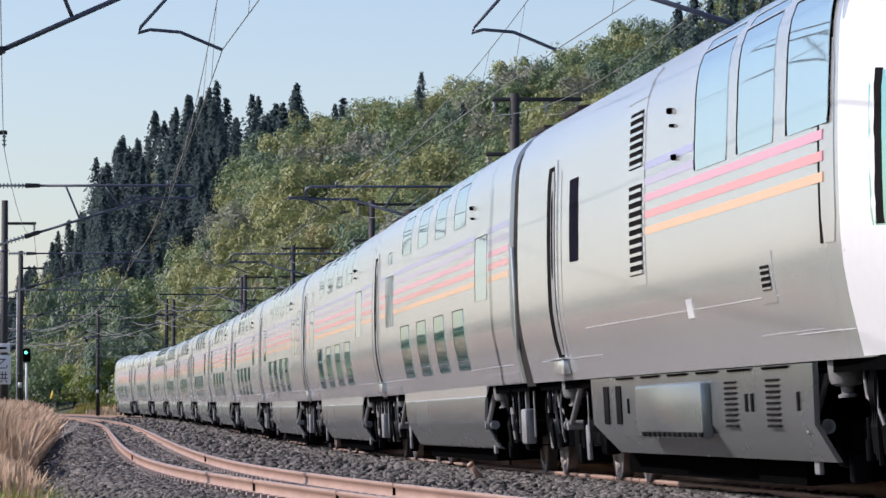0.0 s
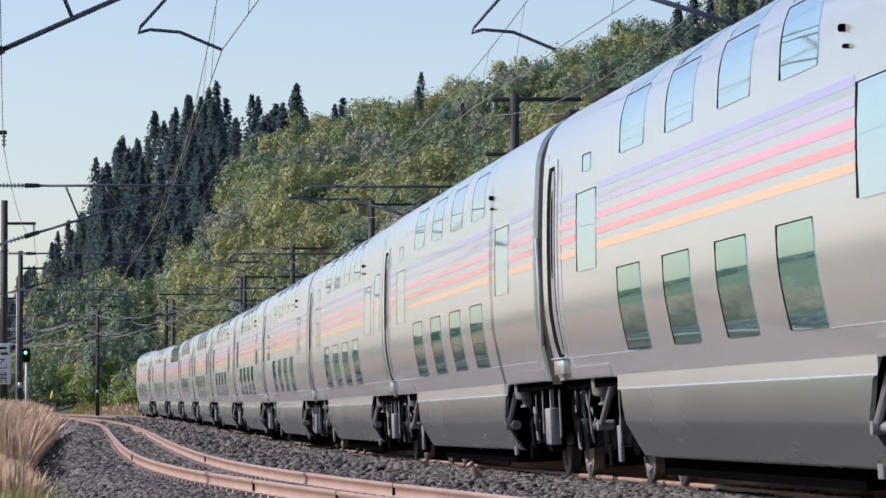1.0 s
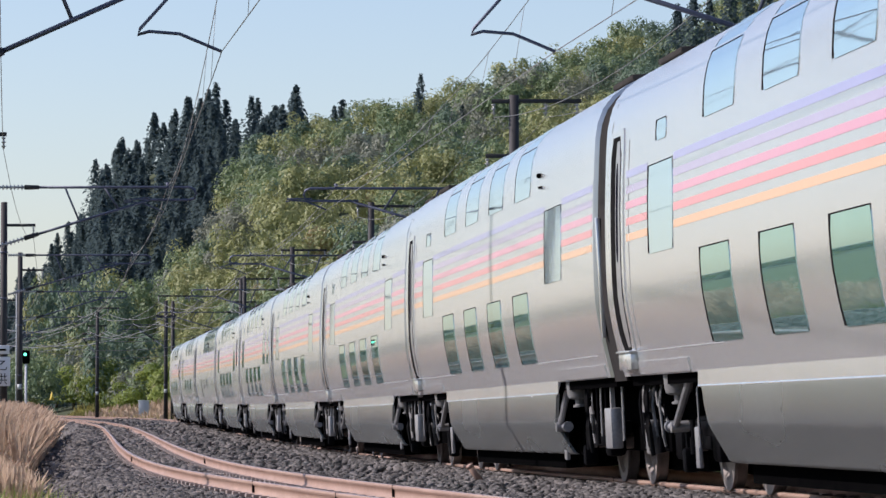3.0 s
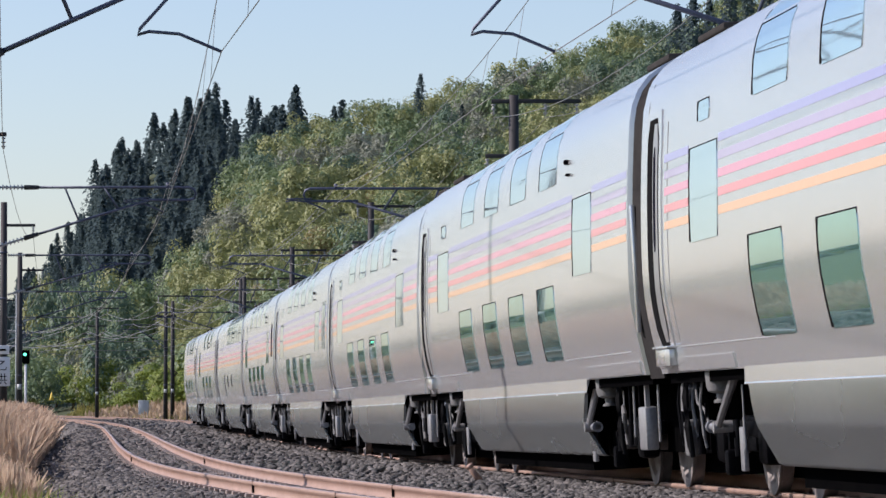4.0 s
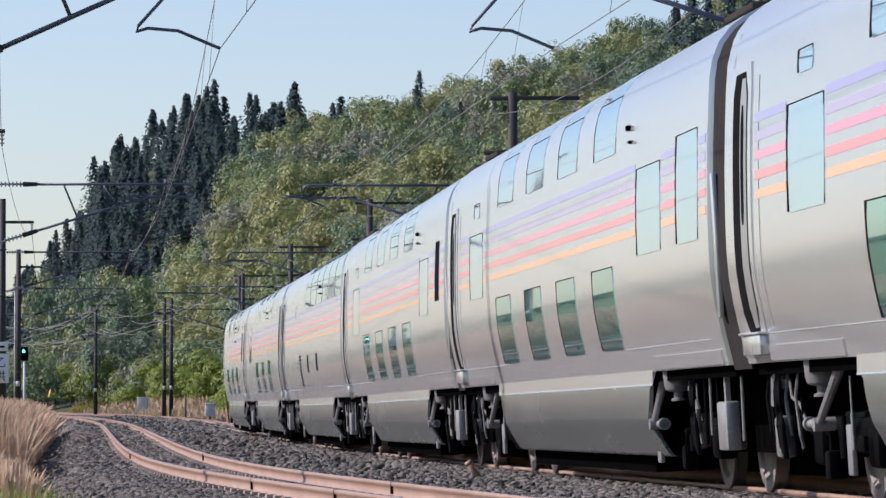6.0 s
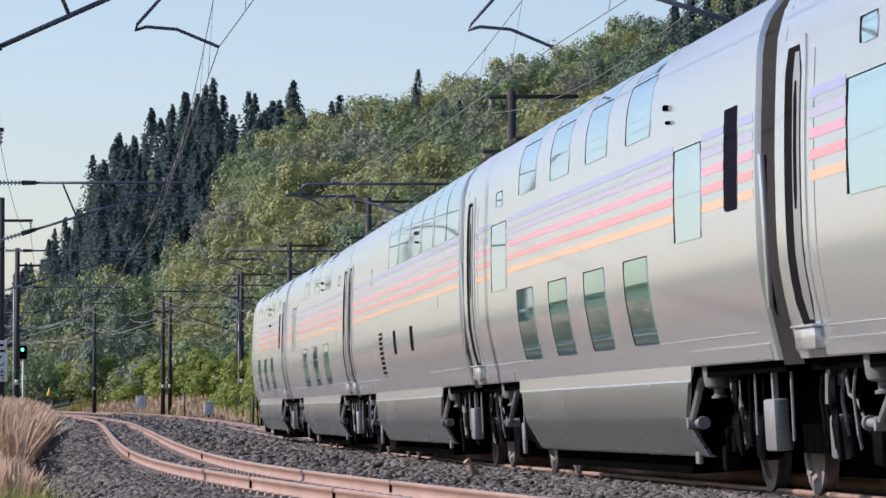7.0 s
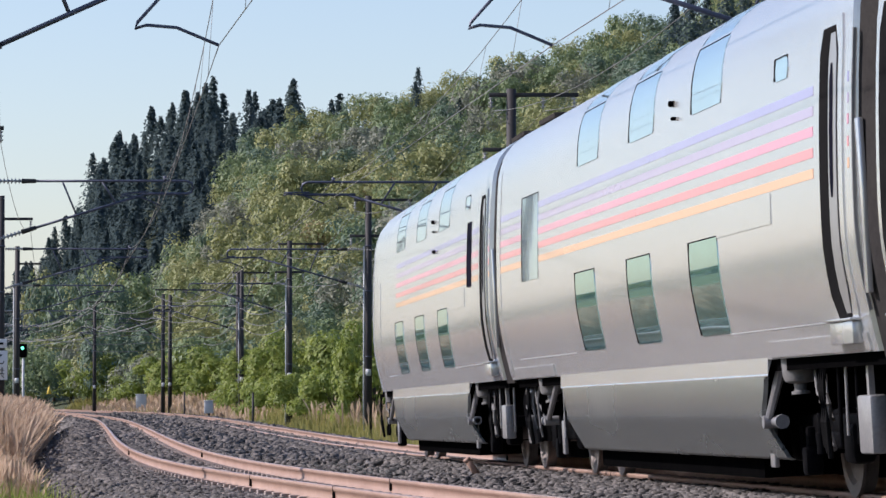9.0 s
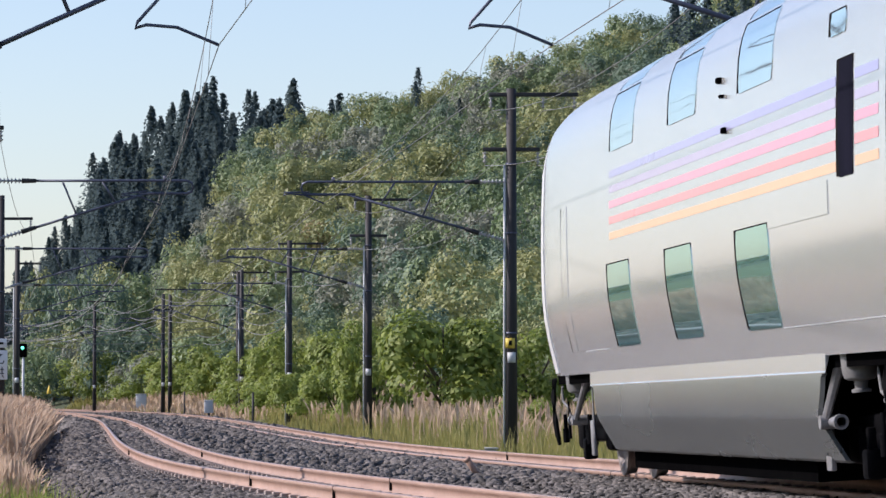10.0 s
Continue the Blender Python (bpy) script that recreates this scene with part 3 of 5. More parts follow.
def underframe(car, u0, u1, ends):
    # plain near-black boxes stand in for the shade under the car
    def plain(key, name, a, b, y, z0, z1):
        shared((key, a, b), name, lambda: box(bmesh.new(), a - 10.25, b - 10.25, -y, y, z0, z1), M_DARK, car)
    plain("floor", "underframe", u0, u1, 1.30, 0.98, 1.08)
    plain("mid_shade", "equipment_shade_box", 5.2, 14.2, 1.06, 0.13, 0.98)
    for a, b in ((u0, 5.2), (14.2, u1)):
        plain("mass", "bogie_shade_box", a, b, 0.80, 0.33, 0.98)
        plain("low_shade", "low_shade_box", a, b, 0.46, 0.12, 0.33)
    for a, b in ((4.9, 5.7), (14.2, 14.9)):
        plain("shade_bulkhead", "shade_bulkhead", a, b, 1.30, 0.62, 0.98)
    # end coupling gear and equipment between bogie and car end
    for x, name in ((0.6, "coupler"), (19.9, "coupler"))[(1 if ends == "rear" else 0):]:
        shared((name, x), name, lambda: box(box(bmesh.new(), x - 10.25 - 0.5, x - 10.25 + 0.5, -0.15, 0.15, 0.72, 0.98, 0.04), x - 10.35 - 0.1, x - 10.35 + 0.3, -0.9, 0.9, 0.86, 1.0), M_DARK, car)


UPPER4, LOWER4 = [5.93, 8.55, 11.16, 13.77], [5.75, 8.40, 11.02, 13.62]
LAYOUTS = {
    "suite": dict(rear_door=0.75, tall=[(3.1, 4.4, 2.12, 2.88), (16.5, 17.8, 2.10, 2.86)], small=[(3.47, 3.97, 3.08, 3.24)],
                  upper=UPPER4, lower=LOWER4, lamp=16.0),
    "suite_two": dict(rear_door=0.75, tall=[(3.1, 4.4, 2.12, 2.88), (16.5, 17.8, 2.10, 2.86), (18.68, 19.72, 2.10, 3.0)], small=[(3.5, 4.0, 3.08, 3.25)],
                      upper=UPPER4, lower=LOWER4, lamp=16.0),
    "suite_slit": dict(rear_door=0.75, tall=[(3.42, 4.78, 2.12, 2.88), (16.52, 17.8, 2.10, 2.86)], slit=[(18.94, 19.44, 2.24, 3.02)], small=[(3.83, 4.34, 3.08, 3.24)],
                       upper=UPPER4, lower=LOWER4, lamp=16.05),
    "three": dict(front_door=19.05, tall=[(2.8, 4.13, 2.12, 3.02)], small=[(17.5, 17.95, 3.06, 3.22)], upper=[7.13, 10.48, 13.85],
                  lower=[6.93, 10.33, 13.7], lamp=12.87, hatch=[(15.0, 17.3, 2.05, 2.27)]),
    "diner": dict(front_door=None, rear_door=0.45, slit=[(9.95, 10.32, 1.63, 1.97), (12.87, 13.27, 1.63, 1.97)], small=[(5.55, 5.8, 2.8, 3.05)],
                  diner_up=[9.1, 11.0, 12.9, 14.78, 16.65, 18.42], vent=(7.23, 7.85, 1.32, 2.0), lamp=13.85, hatch=[(15.9, 17.3, 2.13, 2.27)]),
    "tail": dict(front_door=19.0, slit=[(17.6, 18.08, 2.24, 3.02)], small=[(17.3, 17.8, 3.2, 3.36)], upper=[7.12, 10.48, 13.81], lower=[6.93, 10.3, 13.67],
                 lamp=13.0, extra_lamp=13.25, ends="rear", hatch=[(15.0, 17.2, 2.02, 2.25)]),
    "lounge": dict(rear_door=2.95, slit=[(4.8, 5.36, 2.24, 3.05)], big_up=[12.3, 14.25, 16.25], lamp=11.0, extra_lamp=11.2, ends="front"),
}


def louvre(car, u0, u1, z0, z1, n, side, label):
    """A framed column of slats over a dark opening."""
    fr = add_patch(car, "louvre_frame", M_SILVER, u0 - 0.12, u1 + 0.12, z0 - 0.1, z1 + 0.1, 0.006, side, 6, label)
    add_patch(fr, "louvre_opening", M_FLAT_BLACK, u0, u1, z0, z1, 0.010, side, 6)
    st = (z1 - z0) / n
    for i in range(n):
        add_patch(fr, "slat", M_SILVER, u0, u1, z0 + st * i + 0.1 * st, z0 + st * i + 0.48 * st, 0.022, side, 1)


def lounge_side(car, side):
    louvre(car, 8.75, 9.5, 1.95, 2.75, 10, side, "pale louvre column in the body side")
    louvre(car, 8.75, 9.5, 2.90, 3.40, 7, side, "pale upper louvre in the body side")
    louvre(car, 15.05, 15.4, 1.62, 1.80, 4, side, "small pale louvre")
    add_patch(car, "louvre_hood", M_SILVER, 8.5, 9.65, 3.5, 3.75, 0.012, side, 4)
    add_patch(car, "filler_cap", M_WHITE, 11.55, 11.85, 1.5, 1.66, 0.008, side, 2)
    add_patch(car, "access_seam", M_WHITE, 5.5, 15.55, 1.565, 1.571, 0.005, side, 1)
    add_patch(car, "access_seam", M_WHITE, 15.95, 17.85, 1.265, 1.271, 0.005, side, 1, ends="front")
    add_patch(car, "end_panel_gap", M_FLAT_BLACK, 17.33, 17.38, 1.87, 3.26, 0.006, side, 8, ends="front")
    add_patch(car, "end_panel", M_SILVER, 17.4, 17.78, 1.87, 3.26, 0.008, side, 8, ends="front", corner=0.05)
    add_patch(car, "nose_panel", M_WHITE, 17.9, 19.88, 1.08, 3.95, 0.006, side, 14, "glossy white nose cladding", ends="front")
    add_window(car, "nose_window", 18.5, 19.5, 1.95, 3.0, side, 10, mat=M_GLASS, label="tinted curved nose window", ends="front")

    def fairing():
        bm = bmesh.new()
        rows = [(1.06, 1.40, 5.2, 16.4), (0.62, 1.40, 5.25, 16.35), (0.34, 1.24, 5.9, 16.3)]
        g = [[bm.verts.new((a + (b - a) * i / 8 - 10.25, side * y, z)) for i in range(9)] for z, y, a, b in rows]
        k = [[bm.verts.new((a + (b - a) * i / 8 - 10.25, side * (y - 0.04), z)) for i in range(9)] for z, y, a, b in rows]
        for q in (g, k):
            for j in range(2):
                for i in range(8):
                    bm.faces.new((q[j][i], q[j][i + 1], q[j + 1][i + 1], q[j + 1][i]))
        for j in range(2):
            for i in (0, 8):
                bm.faces.new((g[j][i], g[j + 1][i], k[j + 1][i], k[j][i]))
        for i in range(8):
            bm.faces.new((g[2][i], g[2][i + 1], k[2][i + 1], k[2][i]))
        bmesh.ops.recalc_face_normals(bm, faces=bm.faces)
        return bm
    sk = shared(("fairing12", side), "equipment_fairing", fairing, M_SKIRT, car, "grey equipment fairing with louvres and hatches")

    def plate(name, mat, a, b, z0, z1, out, parent=None):
        return shared((name, a, z0, side), name, lambda: box(bmesh.new(), a - 10.25, b - 10.25, side * (1.40 + out) - 0.012, side * (1.40 + out) + 0.012, z0, z1, 0.006), mat, parent or sk)
    hood = shared(("hood", side), "radiator_hood", lambda: box(bmesh.new(), 8.6 - 10.25, 12.1 - 10.25, side * 1.44 - 0.05, side * 1.44 + 0.05, 0.50, 0.97, 0.03), M_SKIRT, sk, "raised grey radiator hood")
    for a, n in ((6.1, 1), (6.9, 1), (12.8, 9), (14.6, 9)):
        if n == 1:
            plate("dark_grille", M_FLAT_BLACK, a, a + 0.3, 0.62, 0.98, 0.003)
        else:
            for i in range(n):
                plate("grille_slot", M_FLAT_BLACK, a, a + 0.5, 0.60 + i * 0.043, 0.618 + i * 0.043, 0.003)
    for i in range(12):
        plate("grille_slot", M_FLAT_BLACK, 9.0 + i * 0.27, 9.15 + i * 0.27, 0.52, 0.56, 0.095)
    for a in (7.6, 13.7, 13.95, 15.8):
        plate("latch_slot", M_FLAT_BLACK, a, a + 0.07, 0.72, 0.86, 0.003)
    for a in (7.0, 8.5, 10.0, 11.5, 13.0, 14.5):
        plate("top_gap", M_DARK, a, a + 1.0, 1.035, 1.055, 0.006)


def build_car(kind, label):
    L = LAYOUTS[kind]
    ends = L.get("ends", "")
    car = tagged(new("sleeping_car"), label, "railway car", group="cars of the train")
    u0, u1 = (0.35, 20.2) if ends == "rear" else ((0.45, 19.9) if ends == "front" else (0.45, 20.2))
    shared(("body", ends), "body", lambda: shell(u0, u1, ends), M_SILVER, car, "brushed silver double-deck body shell")
    stripe0 = 7.1 if ends == "rear" else (8.7 if ends == "front" else 0.47)
    stripe1 = 17.5 if ends == "front" else 20.1
    for side in (-1, 1):
        for (n, c, z), m in zip(STRIPES, M_STRIPE):
            if kind == "lounge" and z > 2.65:
                spans = [(stripe0, 12.2)]
            else:
                spans = [(stripe0, stripe1)]
            cuts = sorted((a - 0.10, b + 0.04) for a, b, z0, z1 in L.get("tall", []) + L.get("slit", []) if z0 < z < z1 + 0.05)
            d = L.get("rear_door")
            if d:
                cuts.append((d - 0.15, d + 1.0))
            d = L.get("front_door")
            if d:
                cuts.append((d - 0.15, d + 1.0))
            runs, a = [], spans[0][0]
            for c0, c1 in sorted(cuts):
                if c0 > a:
                    runs.append((a, min(c0, spans[0][1])))
                a = max(a, c1)
            if a < spans[0][1]:
                runs.append((a, spans[0][1]))
            key = ("stripe", kind, n, side)

            def make(runs=runs, z=z, side=side):
                bm = bmesh.new()
                for r0, r1 in runs:
                    if r1 - r0 > 0.05:
                        patch(bm, r0, r1, z - 0.034, z + 0.034, 0.003, side, 1)
                return bm
            shared(key, n, make, m, car)
        for a, b, z0, z1 in L.get("tall", []):
            add_window(car, "corridor_window", a, b, z0, z1, side, mat=M_ROOFGLASS)
        for a, b, z0, z1 in L.get("slit", []):
            add_window(car, "slit_window", a, b, z0, z1, side, mat=M_SLIT, label="dark narrow window")
        for a, b, z0, z1 in L.get("small", []):
            add_window(car, "small_window", a, b, z0, z1, side, mat=M_ROOFGLASS)
        for a in L.get("upper", []):
            add_window(car, "upper_window", a, a + 1.36, 3.10, UPPER_TOP, side, 9, mat=M_ROOFGLASS, label="curved pale glass rising into the roof")
        for a in L.get("diner_up", []):
            add_window(car, "upper_window", a, a + 1.6, 2.95, UPPER_TOP, side, 10, mat=M_ROOFGLASS, label="tall curved glass rising into the roof")
        for a in L.get("big_up", []):
            add_window(car, "upper_window", a, a + 1.45, 2.68, UPPER_TOP + 0.06, side, 12, mat=M_ROOFGLASS, label="tall curved lounge glass rising into the roof")
        for a in L.get("lower", []):
            add_window(car, "lower_window", a, a + 1.32, 1.30, 2.06, side, 8)
        if L.get("vent"):
            a, b, z0, z1 = L["vent"]
            louvre(car, a, b, z0, z1, 9, side, "silver louvre column low in the side")
        for a, b, z0, z1 in L.get("hatch", []):
            add_patch(car, "hatch", M_SILVER, a, b, z0, z1, 0.006, side, 2)
        for d in (L.get("rear_door"), L.get("front_door")):
            if d:
                add_patch(car, "door_frame", M_SILVER, d + 0.02, d + 0.86, 1.27, 3.33, 0.010, side, 14, "pale raised door surround", corner=0.05)
                # black plate paints in the recess's shade; it stands proud of the side
                add_patch(car, "door_recess_shade", M_FLAT_BLACK, d + 0.12, d + 0.72, 1.30, 3.27, 0.013, side, 12, "door jamb plate blackened for the shade of its recess", corner=0.10)
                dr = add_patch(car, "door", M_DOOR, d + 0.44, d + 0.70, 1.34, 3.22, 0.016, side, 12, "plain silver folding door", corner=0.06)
                add_patch(dr, "door_window", M_SLIT, d + 0.49, d + 0.60, 2.12, 3.02, 0.019, side, 8, corner=0.03)
                add_patch(dr, "door_seam", M_LEDGE, d + 1.14, d + 1.16, 1.34, 3.2, 0.003, side, 10)
                shared(("step", d, side), "door_step", lambda: box(box(bmesh.new(), d + 0.05 - 10.25, d + 0.78 - 10.25, side * 1.40 - 0.06, side * 1.40 + 0.015, 1.13, 1.285, 0.01), d + 0.0 - 10.25, d + 0.83 - 10.25, side * 1.42 - 0.06, side * 1.42 + 0.03, 1.285, 1.305, 0.006), M_SILVER, car, "silver step block under the door")
        if kind == "lounge":
            lounge_side(car, side)
        if kind == "tail":
            add_patch(car, "tail_panel", M_WHITE, 0.4, 2.0, 1.1, 3.95, 0.006, side, 14, "glossy white tail cladding", ends="rear")
            add_patch(car, "end_panel", M_SILVER, 3.75, 4.2, 1.3, 2.75, 0.006, side, 5, ends="rear", corner=0.04)
            add_patch(car, "end_panel_gap", M_FLAT_BLACK, 3.72, 3.76, 1.3, 2.75, 0.004, side, 5, ends="rear")
            add_window(car, "tail_window", 0.8, 1.35, 2.35, 3.1, side, 6, mat=M_SLIT, label="dark curved tail window", ends="rear")
        if kind != "lounge":
            shared(("skirt", side), "skirt", lambda: skirt_mesh(4.75, 16.15, side), M_SKIRT, car, "dull grey skirt panel between the bogies", sharp=26)
            shared(("ledge", side), "ledge", lambda: ledge_mesh(side), M_SILVER, car, "bright sloping ledge over the skirt", sharp=8)
        # waist seam, side lamps, ledges over the bogies
        lampu = L["lamp"]
        for z in (3.27, 3.135) + ((2.86,) if L.get("extra_lamp") else ()):
            uu = lampu + (0.15 if z < 3.2 else 0) + (0.15 if z < 3 else 0)
            big = 0.026 if z != 3.135 else 0.016
            shared(("lamp", round(uu, 2), z, side), "side_lamp", lambda: box(bmesh.new(), uu - big * 1.2 - 10.25, uu + big * 1.2 - 10.25, side * (half_width(z) + 0.012) - 0.032, side * (half_width(z) + 0.012) + 0.032, z - big, z + big, 0.015), M_DARK, car)
        for a, b, nm in ((u0 + 0.5, 4.3, "sill_panel"), (16.4, u1 - 0.2, "sill_panel")):
            if not ends:
                add_patch(car, nm, M_SILVER, a, b, 1.085, 1.20, 0.014, side, 2)
        for a, b in ((4.7 if ends == "rear" else 1.7, 6.2), (14.6 if ends == "front" else 15.0, 16.9 if ends == "front" else 19.6)):
            add_patch(car, "body_seam", M_ROOF, a, b, 1.288, 1.294, 0.004, side, 1)
        if not ends:
            add_patch(car, "corner_post", M_SILVER, 0.47, 0.80, 1.12, 3.6, 0.006, side, 12)
    # roof gear
    def roof():
        bm = bmesh.new()
        for a, b in ((0.9, 2.2), (18.2, 19.6)):
            box(bm, a - 10.25, b - 10.25, -0.42, 0.42, 3.98, 4.085, 0.03)
        for s in (-1, 1):
            box(bm, 3.6 - 10.25, 17.0 - 10.25, s * 0.62 - 0.02, s * 0.62 + 0.02, 3.95, 3.995)
        return bm
    shared(("roof", ends), "roof_vents", roof, M_ROOF, car)
    for a in ((1.0, 18.6) if not ends else (18.6,) if ends == "rear" else (1.0,)):
        for side in (-1, 1):
            shared(("roof_grille", a, side), "roof_grille", lambda: box(bmesh.new(), a - 10.25, a + 1.3 - 10.25, side * 0.86 - 0.09, side * 0.86 + 0.09, 3.93, 3.985, 0.012), M_BELLOWS, car, "dark roof grille")
    underframe(car, u0 + (0.1 if ends != "rear" else 1.4), u1 - 0.1, ends)
    for u in (2.5, 16.57):
        bogie_parts(car, u)
    # brake gear, cables and boxes hung between the bogies and the car ends
    for side in (-1, 1):
        def hang(name, key, mat, make, label=""):
            shared((name, key, side), name, make, mat, car, label)
        y = side * 1.22
        if ends != "front":
            hang("brake_box", 0, M_LIGHT, lambda: box(box(bmesh.new(), 18.98 - 10.25, 19.40 - 10.25, y - 0.06, y + 0.06, 0.38, 0.78, 0.02), 19.15 - 10.25, 19.22 - 10.25, y - 0.02, y + 0.02, 0.72, 1.0), "pale bolted box hung under the car end")
            # every other rod is blackened as though it hung in shade
            for k, (u, z0, r) in enumerate(((18.1, 0.42, 0.016), (18.35, 0.5, 0.012), (18.7, 0.44, 0.012), (19.85, 0.46, 0.014))):
                hang("hanger_rod", k, M_LIGHT if k % 2 else M_BOGIE, lambda: rod(bmesh.new(), (u - 10.25, y, z0), (u - 10.25 + 0.04, y, 1.0), r, seg=8))
            hang("elbow_pipe", 1, M_CUP, lambda: tube(bmesh.new(), [(17.5 - 10.25, y, 0.74), (17.62 - 10.25, y, 0.78), (17.7 - 10.25, y, 0.72), (17.66 - 10.25, y, 0.52), (17.8 - 10.25, y, 0.4)], 0.026, 8))
        if ends != "rear":
            for k, (u, z0, r) in enumerate(((0.62, 0.44, 0.022), (0.78, 0.40, 0.022), (0.94, 0.47, 0.022), (1.35, 0.5, 0.016), (1.75, 0.42, 0.014))):
                hang("hanger_cable", k, M_BOGIE if k < 3 else M_CUP, lambda: tube(bmesh.new(), [(u - 10.25, y, 1.02), (u - 10.25 - 0.02, y + side * 0.03, 0.8), (u - 10.25 + 0.03, y + side * 0.02, z0 + 0.1), (u - 10.25 + 0.02, y, z0)], r, 8))
            hang("elbow_pipe", 2, M_LIGHT, lambda: tube(bmesh.new(), [(0.78 - 10.25, y, 0.74), (0.84 - 10.25, y, 0.95), (0.98 - 10.25, y, 0.99), (1.2 - 10.25, y, 0.90)], 0.045, 8), "bright bent pipe")
            hang("brake_box", 3, M_CUP, lambda: box(bmesh.new(), 0.95 - 10.25, 1.15 - 10.25, y - 0.06, y + 0.06, 0.34, 0.66, 0.03))
    # gangway to the next car ahead
    if ends != "front":
        def gang():
            bm = bmesh.new()
            rings = []
            for i in range(13):
                f = 0.95 if i % 2 else 0.972
                rings.append([bm.verts.new((20.185 + i * 0.064 - 10.25, sg * y * f, 1.03 + (z - 1.07) * (f + 0.035))) for sg, pr in ((-1, PROFILE[::-1]), (1, PROFILE[1:])) for y, z in pr])
            for a, b in zip(rings, rings[1:]):
                for i in range(len(a)):
                    k = (i + 1) % len(a)
                    bm.faces.new((a[i], a[k], b[k], b[i]))
            bmesh.ops.recalc_face_normals(bm, faces=bm.faces)
            return bm
        shared("gangway", "gangway_bellows", gang, M_BELLOWS, car, "dark folded gangway bellows", smooth=False)
        for side in (-1, 1):
            shared(("fairing", side), "gap_fairing", lambda: box(bmesh.new(), 20.25 - 10.25, 20.36 - 10.25, side * 1.43 - 0.02, side * 1.43 + 0.02, 1.45, 2.6, 0.01), M_SILVER, car, "pale vertical gap fairing strip")
    return car


CAR_KINDS = ["tail", "three", "diner", "suite_slit", "suite_two", "suite", "suite", "suite", "suite_two", "suite", "suite", "lounge"]
CAR_LABELS = {"tail": "silver rear end sleeping car with rounded tail and striped side", "three": "silver double-deck sleeping car with three windows a deck",
              "diner": "silver dining car with six tall curved upper windows", "suite_slit": "silver double-deck sleeping car with a dark slit window",
              "suite_two": "silver double-deck sleeping car with paired end windows", "suite": "silver double-deck sleeping car with rainbow stripes and two window rows",
              "lounge": "silver lounge and generator car with louvres and rounded white nose"}
cars = [build_car(k, CAR_LABELS[k]) for k in CAR_KINDS]


UNEVEN = spline([0, 1, 2, 2.5, 5, 7, 7.5, 8, 9, 10], [-0.02, -0.06, 0.0, 0.07, 0.23, 0.45, 0.5, 0.48, 0.02, 0.3])


def travel(t):
    return SPEED * t + 0.5 * ACCEL * ((t - 5) ** 2 - 25) + float(UNEVEN(t))


def car_pose(number, t):
    """Car 1 is the last; number counts forward. Both bogies stand on the track."""
    s_front = GAP_S + (11 - number) * PITCH - travel(t)
    s_mid = s_front + PITCH / 2
    a, b = MAIN.point(s_mid + 7.1), MAIN.point(s_mid - 7.1)
    c = (a + b) / 2
    fx = (b - a).normalized()
    cant = MAIN.at_y(c.y)[3]
    left = Vector((0, 0, 1)).cross(fx).normalized()
    up = fx.cross(left)
    up2 = (up * math.cos(cant) - left * math.sin(cant)).normalized()
    left2 = up2.cross(fx)
    return Matrix.Translation(c) @ Matrix((fx, left2, up2)).transposed().to_4x4()


def motions():
    for number, car in enumerate(cars, 1):
        walk(car, [(i * 0.25, car_pose(number, i * 0.25)) for i in range(41)])


# -- woods, bushes and grass --
def crown_template(rng, n, lobes, leaf, kind):
    """Leaf clumps over the lobes of a crown of about unit radius."""
    P, N = [], []
    if kind == "cedar":
        # tiers of drooping boughs round a straight spire
        boughs = 150
        for k in range(boughs):
            h = 0.04 + 0.94 * (k / boughs) ** 0.9
            a = k * 2.4 + rng.uniform(-0.4, 0.4)
            reach = (0.80 * (1 - h) ** 0.9 + 0.02) * rng.uniform(0.55, 1.15)
            for _ in range(n // boughs):
                q = rng.uniform(0.15, 1.0) ** 0.7
                w = 0.05 * (1 - 0.5 * q) * (1.15 - h)
                P.append((reach * q * math.cos(a) + rng.normal(scale=w), reach * q * math.sin(a) + rng.normal(scale=w), h * 2.3 - 0.16 * q * reach + rng.normal(scale=0.035)))
                N.append((0.7 * math.cos(a), 0.7 * math.sin(a), 0.7))
    else:
        C = [(0, 0, 0.55, 0.70)] if kind == "broad" else [(0, 0, 0.4, 0.45)]
        spread = 0.52 if kind == "broad" else 0.74
        for k in range(lobes):
            a = rng.uniform(0, 6.283)
            k2 = spread * rng.uniform(0.6, 1.1)
            C.append((k2 * math.cos(a), k2 * math.sin(a), rng.uniform(0.15, 1.1) * (1.0 if kind == "broad" else 1.25 - 0.5 * k2), rng.uniform(0.18, 0.40)))
        while len(P) < n:
            c = C[rng.integers(len(C))]
            d = rng.normal(size=3)
            d /= np.linalg.norm(d)
            if d[2] < -0.35:
                continue
            r = c[3] * (1.08 - abs(rng.normal(scale=0.13)))
            P.append((c[0] + d[0] * r, c[1] + d[1] * r, c[2] + d[2] * r))
            N.append((d[0], d[1], d[2] + 0.25))
    P, N = np.array(P), np.array(N)
    N = N + rng.normal(scale=0.26, size=N.shape)
    N /= np.linalg.norm(N, axis=1)[:, None]
    up = rng.normal(size=N.shape)
    T = np.cross(N, up)
    T /= np.linalg.norm(T, axis=1)[:, None]
    B = np.cross(N, T)
    s = leaf * rng.uniform(0.6, 1.35, (len(P), 1))
    k = rng.uniform(0.55, 0.95, (len(P), 1))
    return np.stack([P - T * s, P + T * s * rng.uniform(0.4, 1.1, s.shape), P + B * s * k * 1.7], 1)


